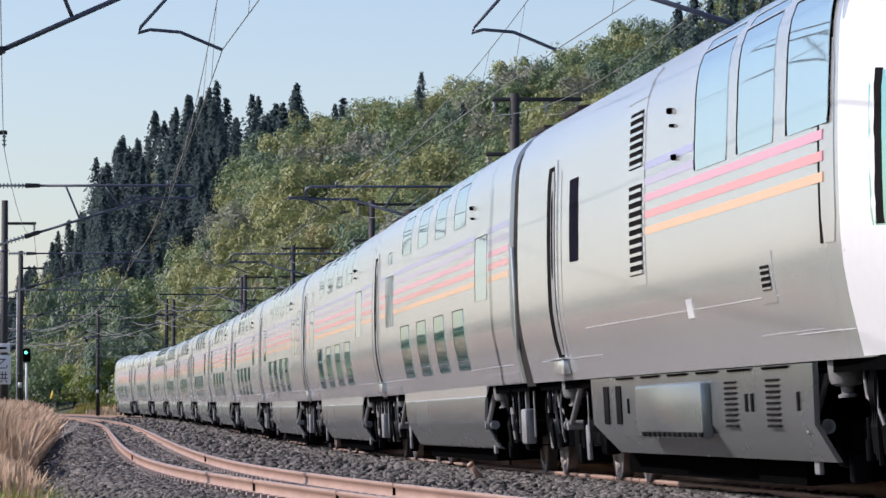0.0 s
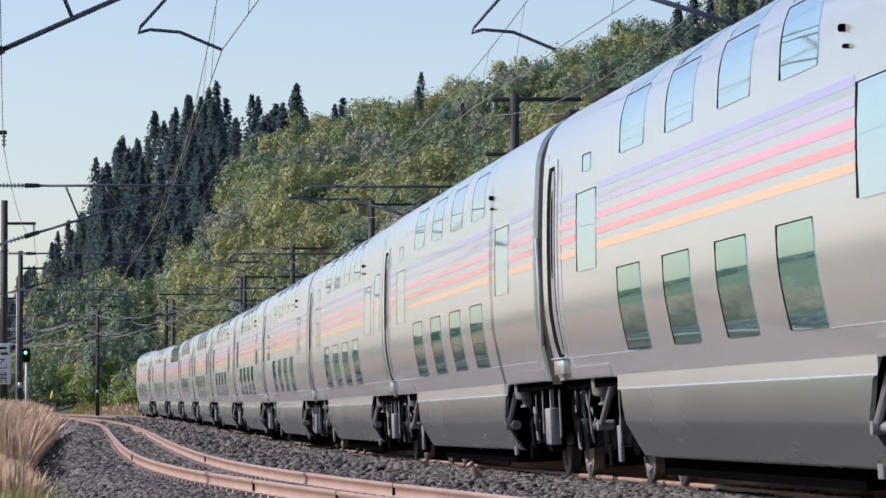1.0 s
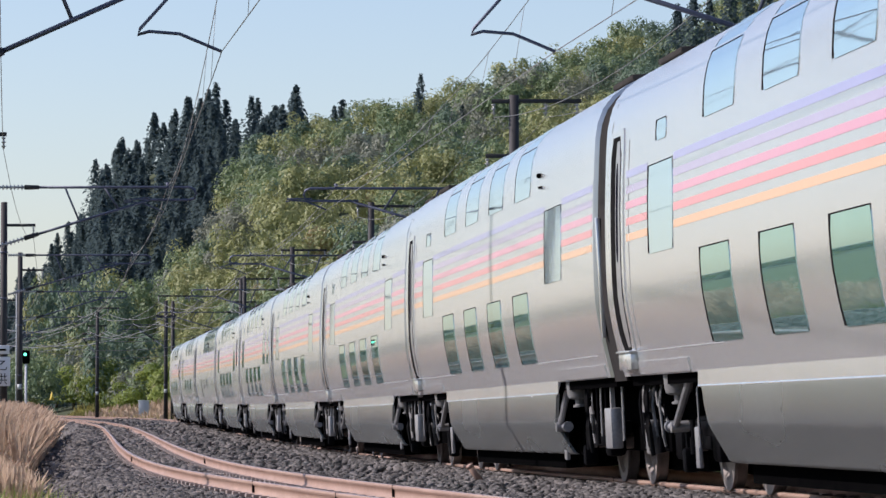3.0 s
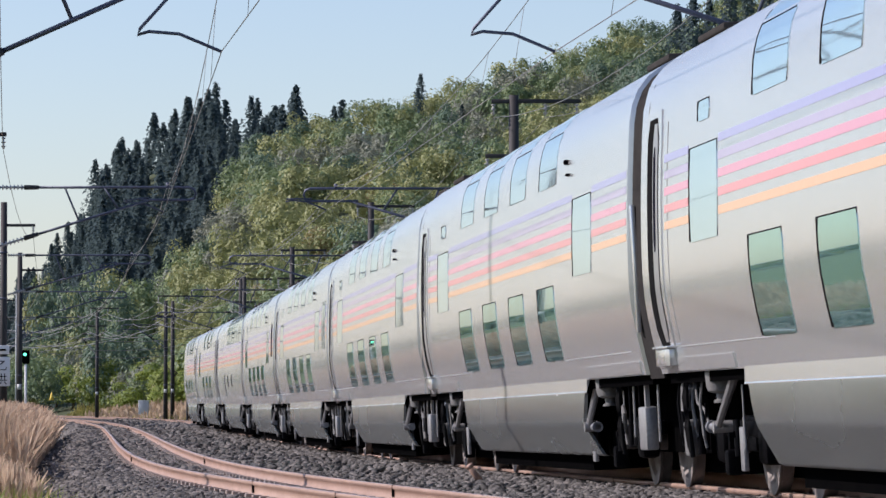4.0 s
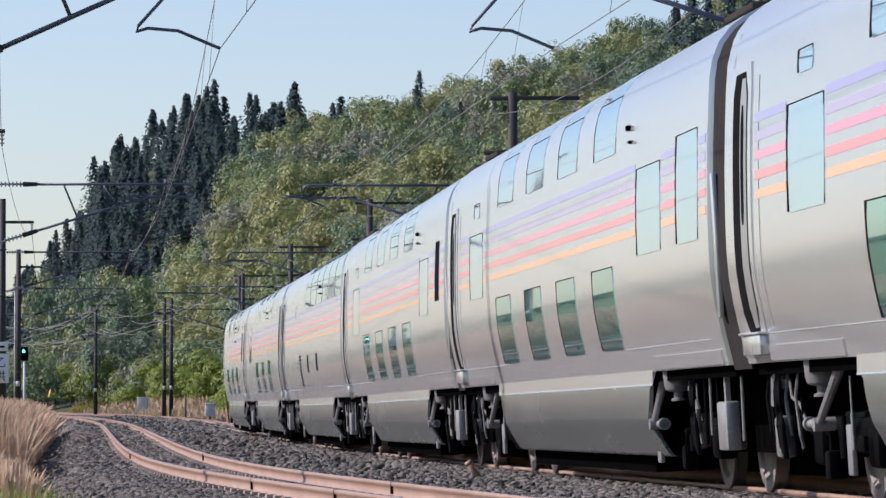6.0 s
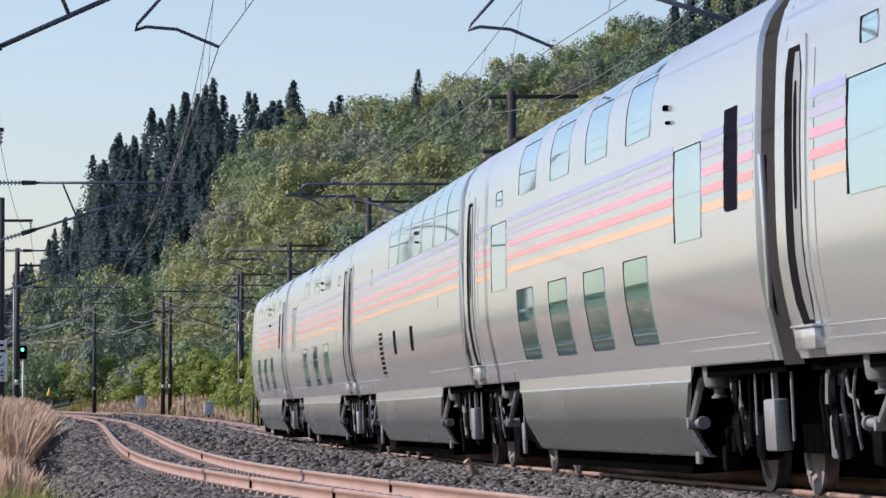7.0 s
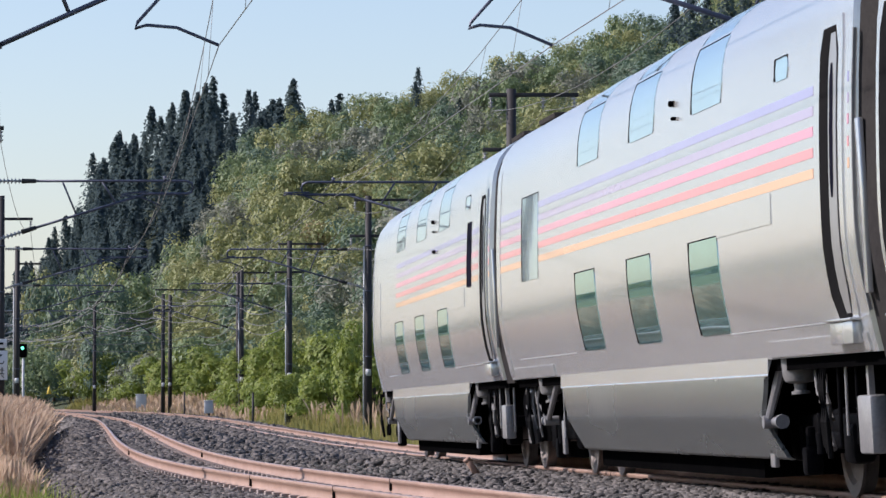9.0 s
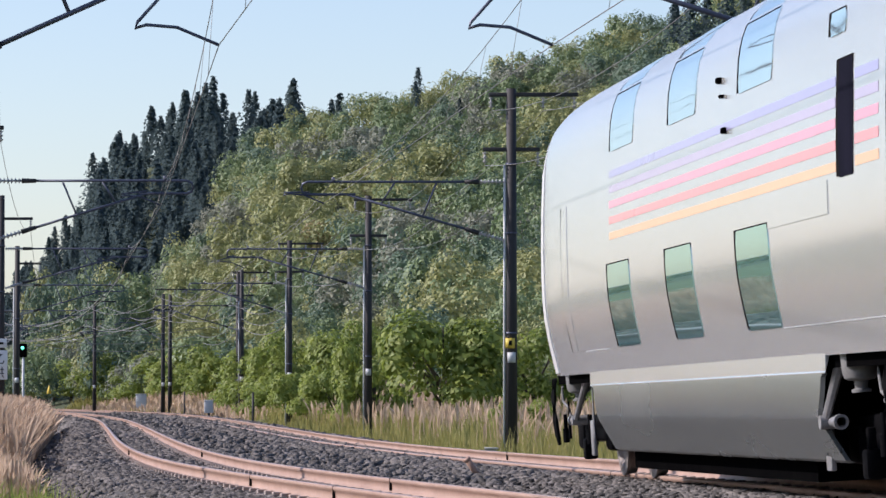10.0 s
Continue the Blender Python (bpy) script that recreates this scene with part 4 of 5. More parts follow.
def wood(name, spots, kinds, mat, label, sizes):
    """Many trees in one mesh. spots: x, y, z, radius, height factor."""
    rng = np.random.default_rng(11)
    out = []
    for i, (x, y, z, r, h) in enumerate(spots):
        t = kinds[i % len(kinds)]
        a = rng.uniform(0, 6.283)
        c, s = math.cos(a), math.sin(a)
        v = np.empty_like(t)
        v[..., 0] = (t[..., 0] * c - t[..., 1] * s) * r + x
        v[..., 1] = (t[..., 0] * s + t[..., 1] * c) * r + y
        v[..., 2] = t[..., 2] * r * h + z
        out.append(v.reshape(-1, 3))
    V = np.concatenate(out)
    F = np.arange(len(V)).reshape(-1, 3)
    mats = mat if isinstance(mat, list) else [mat]
    me = raw_mesh(name, V, F, mats[0])
    for m in mats[1:]:
        me.materials.append(m)
    # each tree keeps one kind of leaf; kinds gather in stands
    idx = []
    for i, sp in enumerate(spots):
        k = noise.noise((sp[0] * 0.035, sp[1] * 0.014, 5.0)) * 2.0 + rng.uniform(-1.15, 1.15)
        kind = 4 if k > 1.85 else (1 if k > 0.35 else (0 if k > -0.35 else (2 if k > -0.95 else 3)))
        idx.append(np.full(len(out[i]) // 3, kind if len(mats) > 1 else 0, np.int32))
    me.polygons.foreach_set("material_index", np.concatenate(idx))
    return tagged(new(name, me), label, "woods", kind="stuff")


def scatter_woods():
    rng = np.random.default_rng(7)
    broad = [crown_template(rng, 1200, 15, 0.050, "broad") for _ in range(8)]
    cedar = [crown_template(rng, 900, 0, 0.056, "cedar") for _ in range(6)]
    thin = [crown_template(rng, 110, 6, 0.25, "broad") for _ in range(4)]
    spots, dark, far = [], [], []
    for _ in range(9000):
        y = 205 + 345 * rng.uniform() ** 0.75
        x = rng.uniform(-0.098, 0.135) * y + rng.uniform(-3, 3)
        if x < float(np.interp(y, MAIN.y, MAIN.x)) + (12 if y < 240 else 7) or len(spots) > 1080:
            continue
        if x * 520 / max(y, 300) < -45:
            continue
        r = rng.uniform(1.7, 3.9) * (0.75 + y / 1400)
        spots.append((x, y, terrain(x, y) + 0.1 * r, r, rng.uniform(0.8, 1.25)))
    for _ in range(2600):
        y = rng.uniform(470, 790)
        x = rng.uniform(-0.115, -0.024) * y
        if x * 520 / y > -38 + 0.12 * (y - 500) and y < 560:
            continue
        h = rng.uniform(4.2, 6.7)
        if x / y < -0.088 or x / y > -0.036:
            h *= 0.74
        dark.append((x, y, terrain(x, y) - 3.2, h, rng.uniform(0.85, 1.1)))
        if len(dark) >= 600:
            break
    # single cedars standing out of the broadleaf skyline, and a small stand on its shoulder
    for a, y, h in ((-0.0062, 560, 3.3), (-0.0195, 556, 1.6), (-0.0265, 556, 1.8), (-0.033, 556, 2.2), (-0.0068, 505, 3.0), (0.004, 470, 2.4),
                    (0.058, 470, 4.5), (0.062, 466, 5.0), (0.066, 470, 4.4), (0.071, 474, 5.0), (0.076, 470, 4.6), (0.081, 476, 4.2)):
        dark.append((a * y, y, terrain(a * y, y) - 0.4, h, 1.1))
    # off to both sides, sparser
    for _ in range(1300):
        y = rng.uniform(230, 900)
        a = rng.uniform(-0.75, -0.1) if rng.uniform() < 0.75 else rng.uniform(0.135, 0.4)
        x = a * y
        if x < float(np.interp(y, SIDE.y, SIDE.x)) and y < 330 and x > -90:
            continue
        r = rng.uniform(3.0, 5.5) * (0.3 if a < 0 else 1)
        far.append((x, y, terrain(x, y) + 0.4 * r, r, rng.uniform(0.9, 1.3)))
    # woods in front of the cedar hill, low along its foot
    for _ in range(110):
        y = rng.uniform(300, 500)
        x = rng.uniform(-0.118, -0.072) * y
        if x < float(np.interp(y, MAIN.y, MAIN.x)) + 8 and y < 345:
            continue
        r = rng.uniform(2.0, 3.8)
        spots.append((x, y, terrain(x, y) + 0.5 * r, r, rng.uniform(0.9, 1.4)))
    for _ in range(190):
        y = rng.uniform(345, 570)
        x = rng.uniform(-0.106, -0.058) * y
        if x < float(np.interp(y, MAIN.y, MAIN.x)) + 5 and y < 380:
            continue
        r = rng.uniform(1.6, 3.2)
        spots.append((x, y, terrain(x, y) + 0.35 * r, r, rng.uniform(0.9, 1.4)))
    # tall pale trees at the foot of the cedars
    for _ in range(70):
        y = rng.uniform(385, 460)
        a = rng.uniform(-0.112, -0.074)
        x = a * y
        if x < float(np.interp(y, MAIN.y, MAIN.x)) + 8:
            continue
        r = rng.uniform(2.6, 3.8)
        tall = (8.5 + 5.5 * min(1.0, (-0.074 - a) / 0.022)) * rng.uniform(0.7, 1.05)
        spots.append((x, y, terrain(x, y) + 0.5 * tall, r, 0.5 * tall / r))
    wood("broadleaf_woods", spots, broad, M_WOODS, "autumn-tinged broadleaf woods covering the hillside", None)
    wood("cedar_woods", dark, cedar, M_CEDAR, "dark cedar plantation on the far ridge", None)
    wood("distant_woods", far, thin, M_WOODS, "mixed green woods beside the line", None)


def build_tree(name, x, y, r, h, label, seed, mat=None, leaves=5200, leaf=0.046):
    rng = np.random.default_rng(seed)
    z = terrain(x, y)
    root = tagged(new(name), label, "tree" if name == "tree" else "bush")
    root.location = (x, y, z)
    bm = bmesh.new()
    rod(bm, (0, 0, -0.1), (0.05 * r, 0, 0.45 * h), 0.035 * h, 0.02 * h, 7)
    for k in range(9):
        a = rng.uniform(0, 6.283)
        b = (0.05 * r * rng.uniform(), 0, h * rng.uniform(0.12, 0.42))
        e = (r * 0.62 * math.cos(a), r * 0.62 * math.sin(a), h * rng.uniform(0.4, 0.8))
        rod(bm, b, e, 0.014 * h, 0.005 * h, 5)
    part("trunk", bm, M_BARK, root)
    t = crown_template(rng, leaves, 20, leaf, "bush")
    v = t.reshape(-1, 3) * np.array([r * 1.1, r * 1.1, h * 0.66]) + np.array([0, 0, 0.10 * h])
    c = new("crown", raw_mesh("crown", v, np.arange(len(v)).reshape(-1, 3), mat or M_BUSH))
    c.parent = root
    return root


def blades(name, spots, mat, label, rng, plume=False):
    """Upright grass blades: x, y, z, height, lean."""
    S = np.array(spots)
    n = len(S)
    a = rng.uniform(0, 6.283, n)
    w = rng.uniform(0.005, 0.013, n) * np.clip(S[:, 1] / 60, 1, 6)
    lean = S[:, 4]
    h = S[:, 3]
    dx, dy = np.cos(a), np.sin(a)
    ld = rng.uniform(0, 6.283, n)
    lx, ly = np.cos(ld) * lean * h, np.sin(ld) * lean * h
    base = S[:, :3]

    def at(k, side, wide):
        return np.stack([base[:, 0] + lx * k * k + dx * w * side * wide, base[:, 1] + ly * k * k + dy * w * side * wide, base[:, 2] + h * k * (1 - 0.15 * lean * k)], -1)
    tipw = 2.2 if plume else 0.25
    V = np.stack([at(0, -1, 1), at(0, 1, 1), at(0.6, 1, 0.8), at(0.6, -1, 0.8), at(0.82, 1, tipw), at(0.82, -1, tipw), at(1.0, 1, 0.15), at(1.0, -1, 0.15)], 1).reshape(-1, 3)
    q = np.array([(0, 1, 2, 3), (3, 2, 4, 5), (5, 4, 6, 7)])
    F = (q[None] + 8 * np.arange(n)[:, None, None]).reshape(-1, 4)
    return tagged(new(name, raw_mesh(name, V, F, mat)), label, "grass", kind="stuff")


def build_grass():
    rng = np.random.default_rng(21)
    dry, weeds, green, tall = [], [], [], []
    # pampas beside the second track
    while len(dry) < 24000:
        y = rng.uniform(50, 150)
        off = 2.35 + abs(rng.normal(scale=1.6))
        x = SIDE.at_y(y)[0] - off
        if x < -0.125 * y:
            continue
        hh = (0.95 + 0.55 * min(1, max(0, (off - 2.1) / 1.0))) * rng.uniform(0.45, 1.15) * (1.0 if y > 62 else 0.55)
        dry.append((x, y, -0.72, hh, abs(rng.normal(scale=0.22))))
    while len(green) < 2200:
        y = rng.uniform(42, 62)
        x = SIDE.at_y(y)[0] - 2.3 - abs(rng.normal(scale=1.0))
        green.append((x, y, -0.72, rng.uniform(0.15, 0.6), abs(rng.normal(scale=0.4))))
    # weeds on the far side of the main track
    while len(weeds) < 44000:
        y = 55 + 310 * rng.uniform() ** 1.0
        off = 2.6 + 11 * rng.uniform() ** 1.2
        x = MAIN.at_y(y)[0] + off
        if abs(x / y) > 0.125:
            continue
        clump = noise.noise((x * 0.35, y * 0.16, 1.0))
        hh = (0.22 + 0.85 * min(1, (off - 2.6) / 2.2)) * (0.8 + 0.7 * clump) * rng.uniform(0.55, 1.15)
        if hh > 0.08:
            weeds.append((x, y, terrain(x, y) - 0.03, hh, abs(rng.normal(scale=0.3))))
    while len(weeds) < 56000:
        y = rng.uniform(225, 350)
        x = MAIN.at_y(y)[0] + rng.uniform(2.5, 18)
        weeds.append((x, y, terrain(x, y) - 0.03, rng.uniform(0.3, 1.1), abs(rng.normal(scale=0.3))))
    while len(tall) < 2200:
        y = rng.uniform(215, 340)
        x = MAIN.at_y(y)[0] + 2.8 + 12 * rng.uniform() ** 1.3
        if noise.noise((x * 0.2, y * 0.06, 2.0)) > -0.25:
            tall.append((x, y, terrain(x, y) - 0.05, rng.uniform(0.5, 1.3), abs(rng.normal(scale=0.25))))
    while len(tall) < 3600:
        y = rng.uniform(225, 335)
        x = MAIN.at_y(y)[0] + rng.uniform(2.7, 5.5)
        tall.append((x, y, terrain(x, y) - 0.05, rng.uniform(0.6, 1.4), abs(rng.normal(scale=0.25))))
    while len(tall) < 6200:
        y = rng.uniform(85, 240)
        x = MAIN.at_y(y)[0] + rng.uniform(4.5, 13)
        if noise.noise((x * 0.3, y * 0.12, 7.0)) < -0.05:
            continue
        tall.append((x, y, terrain(x, y), rng.uniform(0.9, 1.5), abs(rng.normal(scale=0.2))))
    blades("pampas_grass", dry, M_DRYGRASS, "tall dry tan pampas grass beside the ballast", rng, True)
    blades("green_weeds", green, M_BUSH, "green weeds at the foot of the dry grass", rng)
    blades("trackside_weeds", weeds, M_WEED, "yellow-green weeds along the main track", rng)
    blades("dry_reeds", tall, M_DRYGRASS, "pale dry reeds behind the trackside weeds", rng, True)


scatter_woods()
BUSHES = [("tree", 0.0, 152, 3.0, 5.1, 1), ("tree", -2.9, 165, 1.5, 4.0, 2), ("bush", -4.6, 172, 1.6, 2.9, 3), ("bush", -6.4, 190, 1.6, 2.6, 4), ("bush", -8.0, 208, 1.9, 2.6, 5),
          ("tree", -11.0, 236, 2.2, 4.2, 6), ("bush", -12.2, 246, 1.9, 2.6, 7), ("tree", -14.4, 268, 2.6, 4.4, 8), ("bush", -16.6, 284, 2.2, 3.0, 9), ("tree", -19.2, 302, 2.9, 4.6, 10),
          ("tree", -22.6, 322, 3.0, 4.4, 11), ("bush", -25.4, 334, 2.4, 3.0, 12), ("bush", -29.2, 350, 2.8, 3.6, 13), ("tree", 3.6, 160, 2.4, 4.2, 14), ("tree", 7.5, 150, 2.6, 4.6, 15),
          ("bush", 2.6, 132, 1.1, 1.5, 16), ("tree", -5.0, 202, 2.1, 4.6, 21), ("tree", -9.0, 230, 2.3, 4.4, 22), ("bush", -10.2, 224, 1.4, 2.0, 23), ("tree", -27.4, 346, 3.0, 4.8, 24), ("tree", -32.6, 368, 3.2, 4.6, 25),
          ("tree", -35.6, 384, 3.2, 4.4, 26), ("tree", -38.6, 398, 3.4, 4.6, 27), ("tree", 11.5, 140, 2.6, 4.4, 17)]
for nm, x, y, r, h, sd in BUSHES:
    build_tree(nm, x, y, r, h, "leafy green young tree in the trackside weeds" if nm == "tree" else "rounded green bush in the trackside weeds", sd)
build_grass()


# -- overhead line: poles, cantilevers, wires --
def insulator(bm, a, b, n=7, r=0.075):
    a, b = Vector(a), Vector(b)
    rod(bm, a, b, 0.025, seg=6)
    d = (b - a) / n
    for i in range(n):
        c = a + d * (i + 0.5)
        rod(bm, c - d * 0.28, c + d * 0.12, r, r * 0.45, 10)
    return bm


def build_pole(x, y, top=8.45, r=0.135, label="tarred dark concrete pole of the overhead line", pipe=True, tag=False):
    root = tagged(new("catenary_pole"), label, "pole", group="poles of the overhead line")
    z = terrain(x, y) - 0.3
    root.location = (x, y, z)
    h = top - z
    part("pole", rod(bmesh.new(), (0, 0, 0), (0, 0, h), r * 1.12, r * 0.88, 16), M_POLE, root)
    for k in (0.36, 0.62, 0.80):
        part("band", rod(bmesh.new(), (0, 0, h * k), (0, 0, h * k + 0.05), r * 1.14, r * 1.14, 14), M_STEEL, root)
    if pipe:
        part("conduit", rod(bmesh.new(), (-r - 0.045, -0.03, 0.2), (-r - 0.03, -0.03, h * 0.8), 0.03, seg=8), M_BOX, root, "pale grey conduit pipe")
    part("number_plate", box(bmesh.new(), -0.1, 0.1, -r * 1.15 - 0.012, -r * 1.15, 2.7, 2.95), M_BOX, root, "small pale plate")
    if tag:
        t = part("yellow_tag", box(bmesh.new(), -r * 1.1, r * 0.6, -r * 1.2 - 0.014, -r * 1.2 + 0.05, 3.05, 3.3), M_YELLOW, root, "yellow tag with a dark mark")
        part("tag_bar", box(bmesh.new(), -r * 0.5, r * 0.1, -r * 1.2 - 0.022, -r * 1.2 - 0.016, 3.12, 3.24), M_FLAT_BLACK, t)
    return root


def build_cantilever(pole_x, y, tube_z, strut_z, end_x, contact, messenger_x, standoff=0.0):
    """A hinged arm from the pole over the track: tube, strut, insulators and the arm that holds the contact wire."""
    s = 1 if end_x > pole_x else -1
    root = tagged(new("cantilever_arm"), "blue-grey tubular steel cantilever with ribbed insulators", "cantilever", group="cantilever arms of the overhead line")
    x0 = pole_x + s * (0.15 + standoff)
    if standoff:
        for z in (tube_z, strut_z):
            part("standoff_bracket", rod(bmesh.new(), (pole_x, y, z), (x0, y, z), 0.03, seg=8), M_STEEL, root)
    xi = x0 + s * 0.95
    tube_bm = bmesh.new()
    r = 0.032
    loop = [(end_x - s * 0.12, y, tube_z), (end_x, y, tube_z - 0.05), (end_x + s * 0.04, y, tube_z - 0.16), (end_x, y, tube_z - 0.27), (end_x - s * 0.12, y, tube_z - 0.31), (end_x - s * 0.75, y, tube_z - 0.31), (end_x - s * 1.3, y, tube_z - 0.31)]
    tube(tube_bm, [(xi, y, tube_z), ((xi + end_x) / 2, y, tube_z)] + loop, r, 8)
    part("top_tube", tube_bm, M_STEEL, root)
    sx = end_x - s * 1.1
    k = (tube_z - 0.3 - strut_z) / abs(sx - x0)
    zi = strut_z + k * 0.95
    part("strut", rod(bmesh.new(), (xi, y, zi), (sx, y, tube_z - 0.31), r, seg=8), M_STEEL, root)
    for f in (0.25, 0.6):
        xa = xi + (sx - xi) * f
        part("brace", rod(bmesh.new(), (xa, y, tube_z), (xa + s * 0.35, y, zi + k * (abs(xa + s * 0.35 - xi))), 0.024, seg=6), M_STEEL, root)
    for z, zz in ((tube_z, tube_z), (strut_z, zi)):
        a, b = Vector((x0, y, z)), Vector((xi, y, zz))
        m = a + (b - a) * 0.68
        part("insulator", insulator(bmesh.new(), a, m), M_INSUL, root, "ribbed grey insulator")
        part("insulator_cap", rod(bmesh.new(), m, b + (b - a) * 0.05, 0.062, 0.05, 10), M_POLE, root)
    cx, cz = contact
    part("steady_arm", tube(bmesh.new(), [(cx - 0.35, y, tube_z - 0.25), (cx - 0.97, y, cz + 0.27), (cx - 1.0, y, cz + 0.20), (cx - 0.86, y, cz + 0.24), (cx - 0.5, y, cz + 0.21), (cx, y, cz)], 0.022, 6), M_STEEL, root)
    part("messenger_clamp", rod(bmesh.new(), (messenger_x, y, tube_z - 0.02), (messenger_x, y, tube_z + 0.12), 0.04, seg=8), M_STEEL, root)
    return root


def span(bm, a, b, sag, r, n=14):
    a, b = Vector(a), Vector(b)
    tube(bm, [a + (b - a) * (i / n) - Vector((0, 0, 4 * sag * (i / n) * (1 - i / n))) for i in range(n + 1)], r, 5)
    return bm


def overhead_line(points, label):
    """points: contact x, y, contact z, messenger x, messenger z at each support."""
    root = tagged(new("overhead_wires"), label, "overhead wire", group="overhead wires")
    for p, q in zip(points, points[1:]):
        far = max(0.0065, 0.00008 * p[1])
        part("contact_wire", span(bmesh.new(), p[:3], q[:3], 0.03, far, 6), M_WIRE, root)
        sag = min(0.55, 0.7 * (p[4] - p[2]))
        a, b = Vector((p[3], p[1], p[4])), Vector((q[3], q[1], q[4]))
        part("messenger_wire", span(bmesh.new(), a, b, sag, far, 14), M_WIRE, root)
        if p[1] < 220:
            for i in range(1, 10):
                k = i / 10
                c = Vector(p[:3]).lerp(Vector(q[:3]), k) - Vector((0, 0, 0.12 * k * (1 - k)))
                m = a.lerp(b, k) - Vector((0, 0, 4 * sag * k * (1 - k)))
                part("dropper", rod(bmesh.new(), c, m, far * 0.55, seg=4), M_WIRE, root)
    return root


RIGHT_POLES = [(5.9, 47.5), (1.68, 98.5), (-2.79, 150), (-7.35, 192), (-11.8, 235), (-12.1, 237), (-18.9, 271), (-18.5, 272), (-26.4, 304)]
LEFT_POLES = [(-6.4, 47.5), (-11.9, 98), (-16.2, 147), (-20.7, 195), (-27.5, 250), (-33.0, 300)]
for i, (x, y) in enumerate(RIGHT_POLES):
    build_pole(x, y, 8.45 if i < 6 else 8.0, pipe=i < 5, tag=i == 1)
for i, (x, y) in enumerate(LEFT_POLES):
    build_pole(x, y, 8.3)
MAIN_LINE = [(6.1, 2, 4.9, 6.2, 6.0), (1.30, 47.5, 4.99, 1.45, 6.25), (-2.93, 98.5, 5.62, -2.7, 6.2), (-7.45, 150, 5.75, -7.3, 6.5), (-11.5, 192, 5.75, -11.4, 6.45), (-16.2, 235, 5.7, -16.1, 6.4), (-21.2, 271, 5.7, -21.1, 6.4), (-26.0, 304, 5.7, -25.9, 6.4), (-37, 360, 5.7, -37, 6.4)]
SIDE_LINE = [(2.7, 2, 4.9, 2.8, 6.0), (-2.66, 47.5, 4.99, -2.6, 6.25), (-6.9, 98, 5.55, -6.8, 6.2), (-11.7, 147, 5.7, -11.5, 6.4), (-16.4, 195, 5.8, -16.2, 6.45), (-23.0, 250, 5.8, -22.9, 6.45), (-31.0, 300, 5.8, -30.9, 6.45), (-41, 360, 5.8, -41, 6.45)]
for (x, y), c in zip([RIGHT_POLES[i] for i in (0, 1, 2, 3, 4, 6, 8)], MAIN_LINE[1:8]):
    build_cantilever(x, y, c[4] - 0.05, c[4] - (1.7 if y < 60 else 1.5), c[3] - (1.0 if y < 60 else 0.75), (c[0], c[2]), c[3])
for (x, y), c in zip(LEFT_POLES, SIDE_LINE[1:7]):
    build_cantilever(x, y, c[4] - 0.05, c[4] - (1.7 if y < 60 else 1.5), c[3] + (0.45 if y < 60 else 0.65), (c[0], c[2]), c[3], 0.8 if 60 < y < 120 else 0.0)
overhead_line(MAIN_LINE, "contact and messenger wires over the main track")
overhead_line(SIDE_LINE, "contact and messenger wires over the second track")


def crossarm(x, y, z, x0, x1, hangers):
    root = tagged(new("crossarm"), "dark steel crossarm with hanging insulators", "crossarm", group="crossarms on the poles")
    part("beam", box(bmesh.new(), x0, x1, y - 0.05, y + 0.05, z - 0.05, z + 0.05, 0.01), M_POLE, root)
    for hx in hangers:
        part("insulator", insulator(bmesh.new(), (hx, y, z - 0.06), (hx, y, z - 0.36), 3, 0.07), M_INSUL, root)
    return root


def feeders(name, pts, sag, r, label):
    root = tagged(new(name), label, "cable", group="feeder cables")
    for p, q in zip(pts, pts[1:]):
        part("cable_span", span(bmesh.new(), p, q, sag, max(r, 0.00007 * p[1]), 14), M_WIRE, root)


tops = []
for i in (0, 1, 2, 3, 4, 6, 8):
    x, y = RIGHT_POLES[i]
    crossarm(x, y, 8.3, x - 0.55, x + 1.65, (x - 0.5, x + 0.78, x + 1.55))
    crossarm(x, y, 6.95, x - 0.7, x + 0.7, (x - 0.65, x + 0.65))
    tops.append((x, y))
for off, z, sag in ((-0.5, 7.9, 0.9), (0.78, 7.9, 0.8), (-0.65, 6.55, 0.8), (0.65, 6.55, 0.75)):
    feeders("feeder_cable", [(11.0, 2, z)] + [(x + off, y, z) for x, y in tops] + [(-40, 360, z)], sag, 0.008, "sagging bare feeder cable on pole crossarms")
for x, y in LEFT_POLES:
    crossarm(x, y, 7.45, x - 0.1, x + 1.15, (x + 1.08,))
feeders("feeder_cable", [(-3.0, 2, 7.05)] + [(x + 1.08, y, 7.05) for x, y in LEFT_POLES], 0.7, 0.008, "sagging bare feeder cable beside the second track")
feeders("feeder_cable", [(-3.5, 2, 5.1)] + [(x - 0.2, y, 5.1) for x, y in LEFT_POLES], 0.5, 0.008, "low sagging cable beside the second track")
for dx, z in ((-8.0, 4.4), (-6.5, 3.9), (-4.0, 5.0)):
    feeders("telephone_cable", [(LEFT_POLES[3][0], 195, z), (-24.4 + dx * 0.3, 262, z + 0.5), (RIGHT_POLES[6][0] + 4 + dx * 0.2, 271, z + 0.8), (RIGHT_POLES[4][0], 235, z + 1.2), (RIGHT_POLES[3][0], 192, z + 0.6)], 0.5, 0.012, "thin grey cable crossing the line")


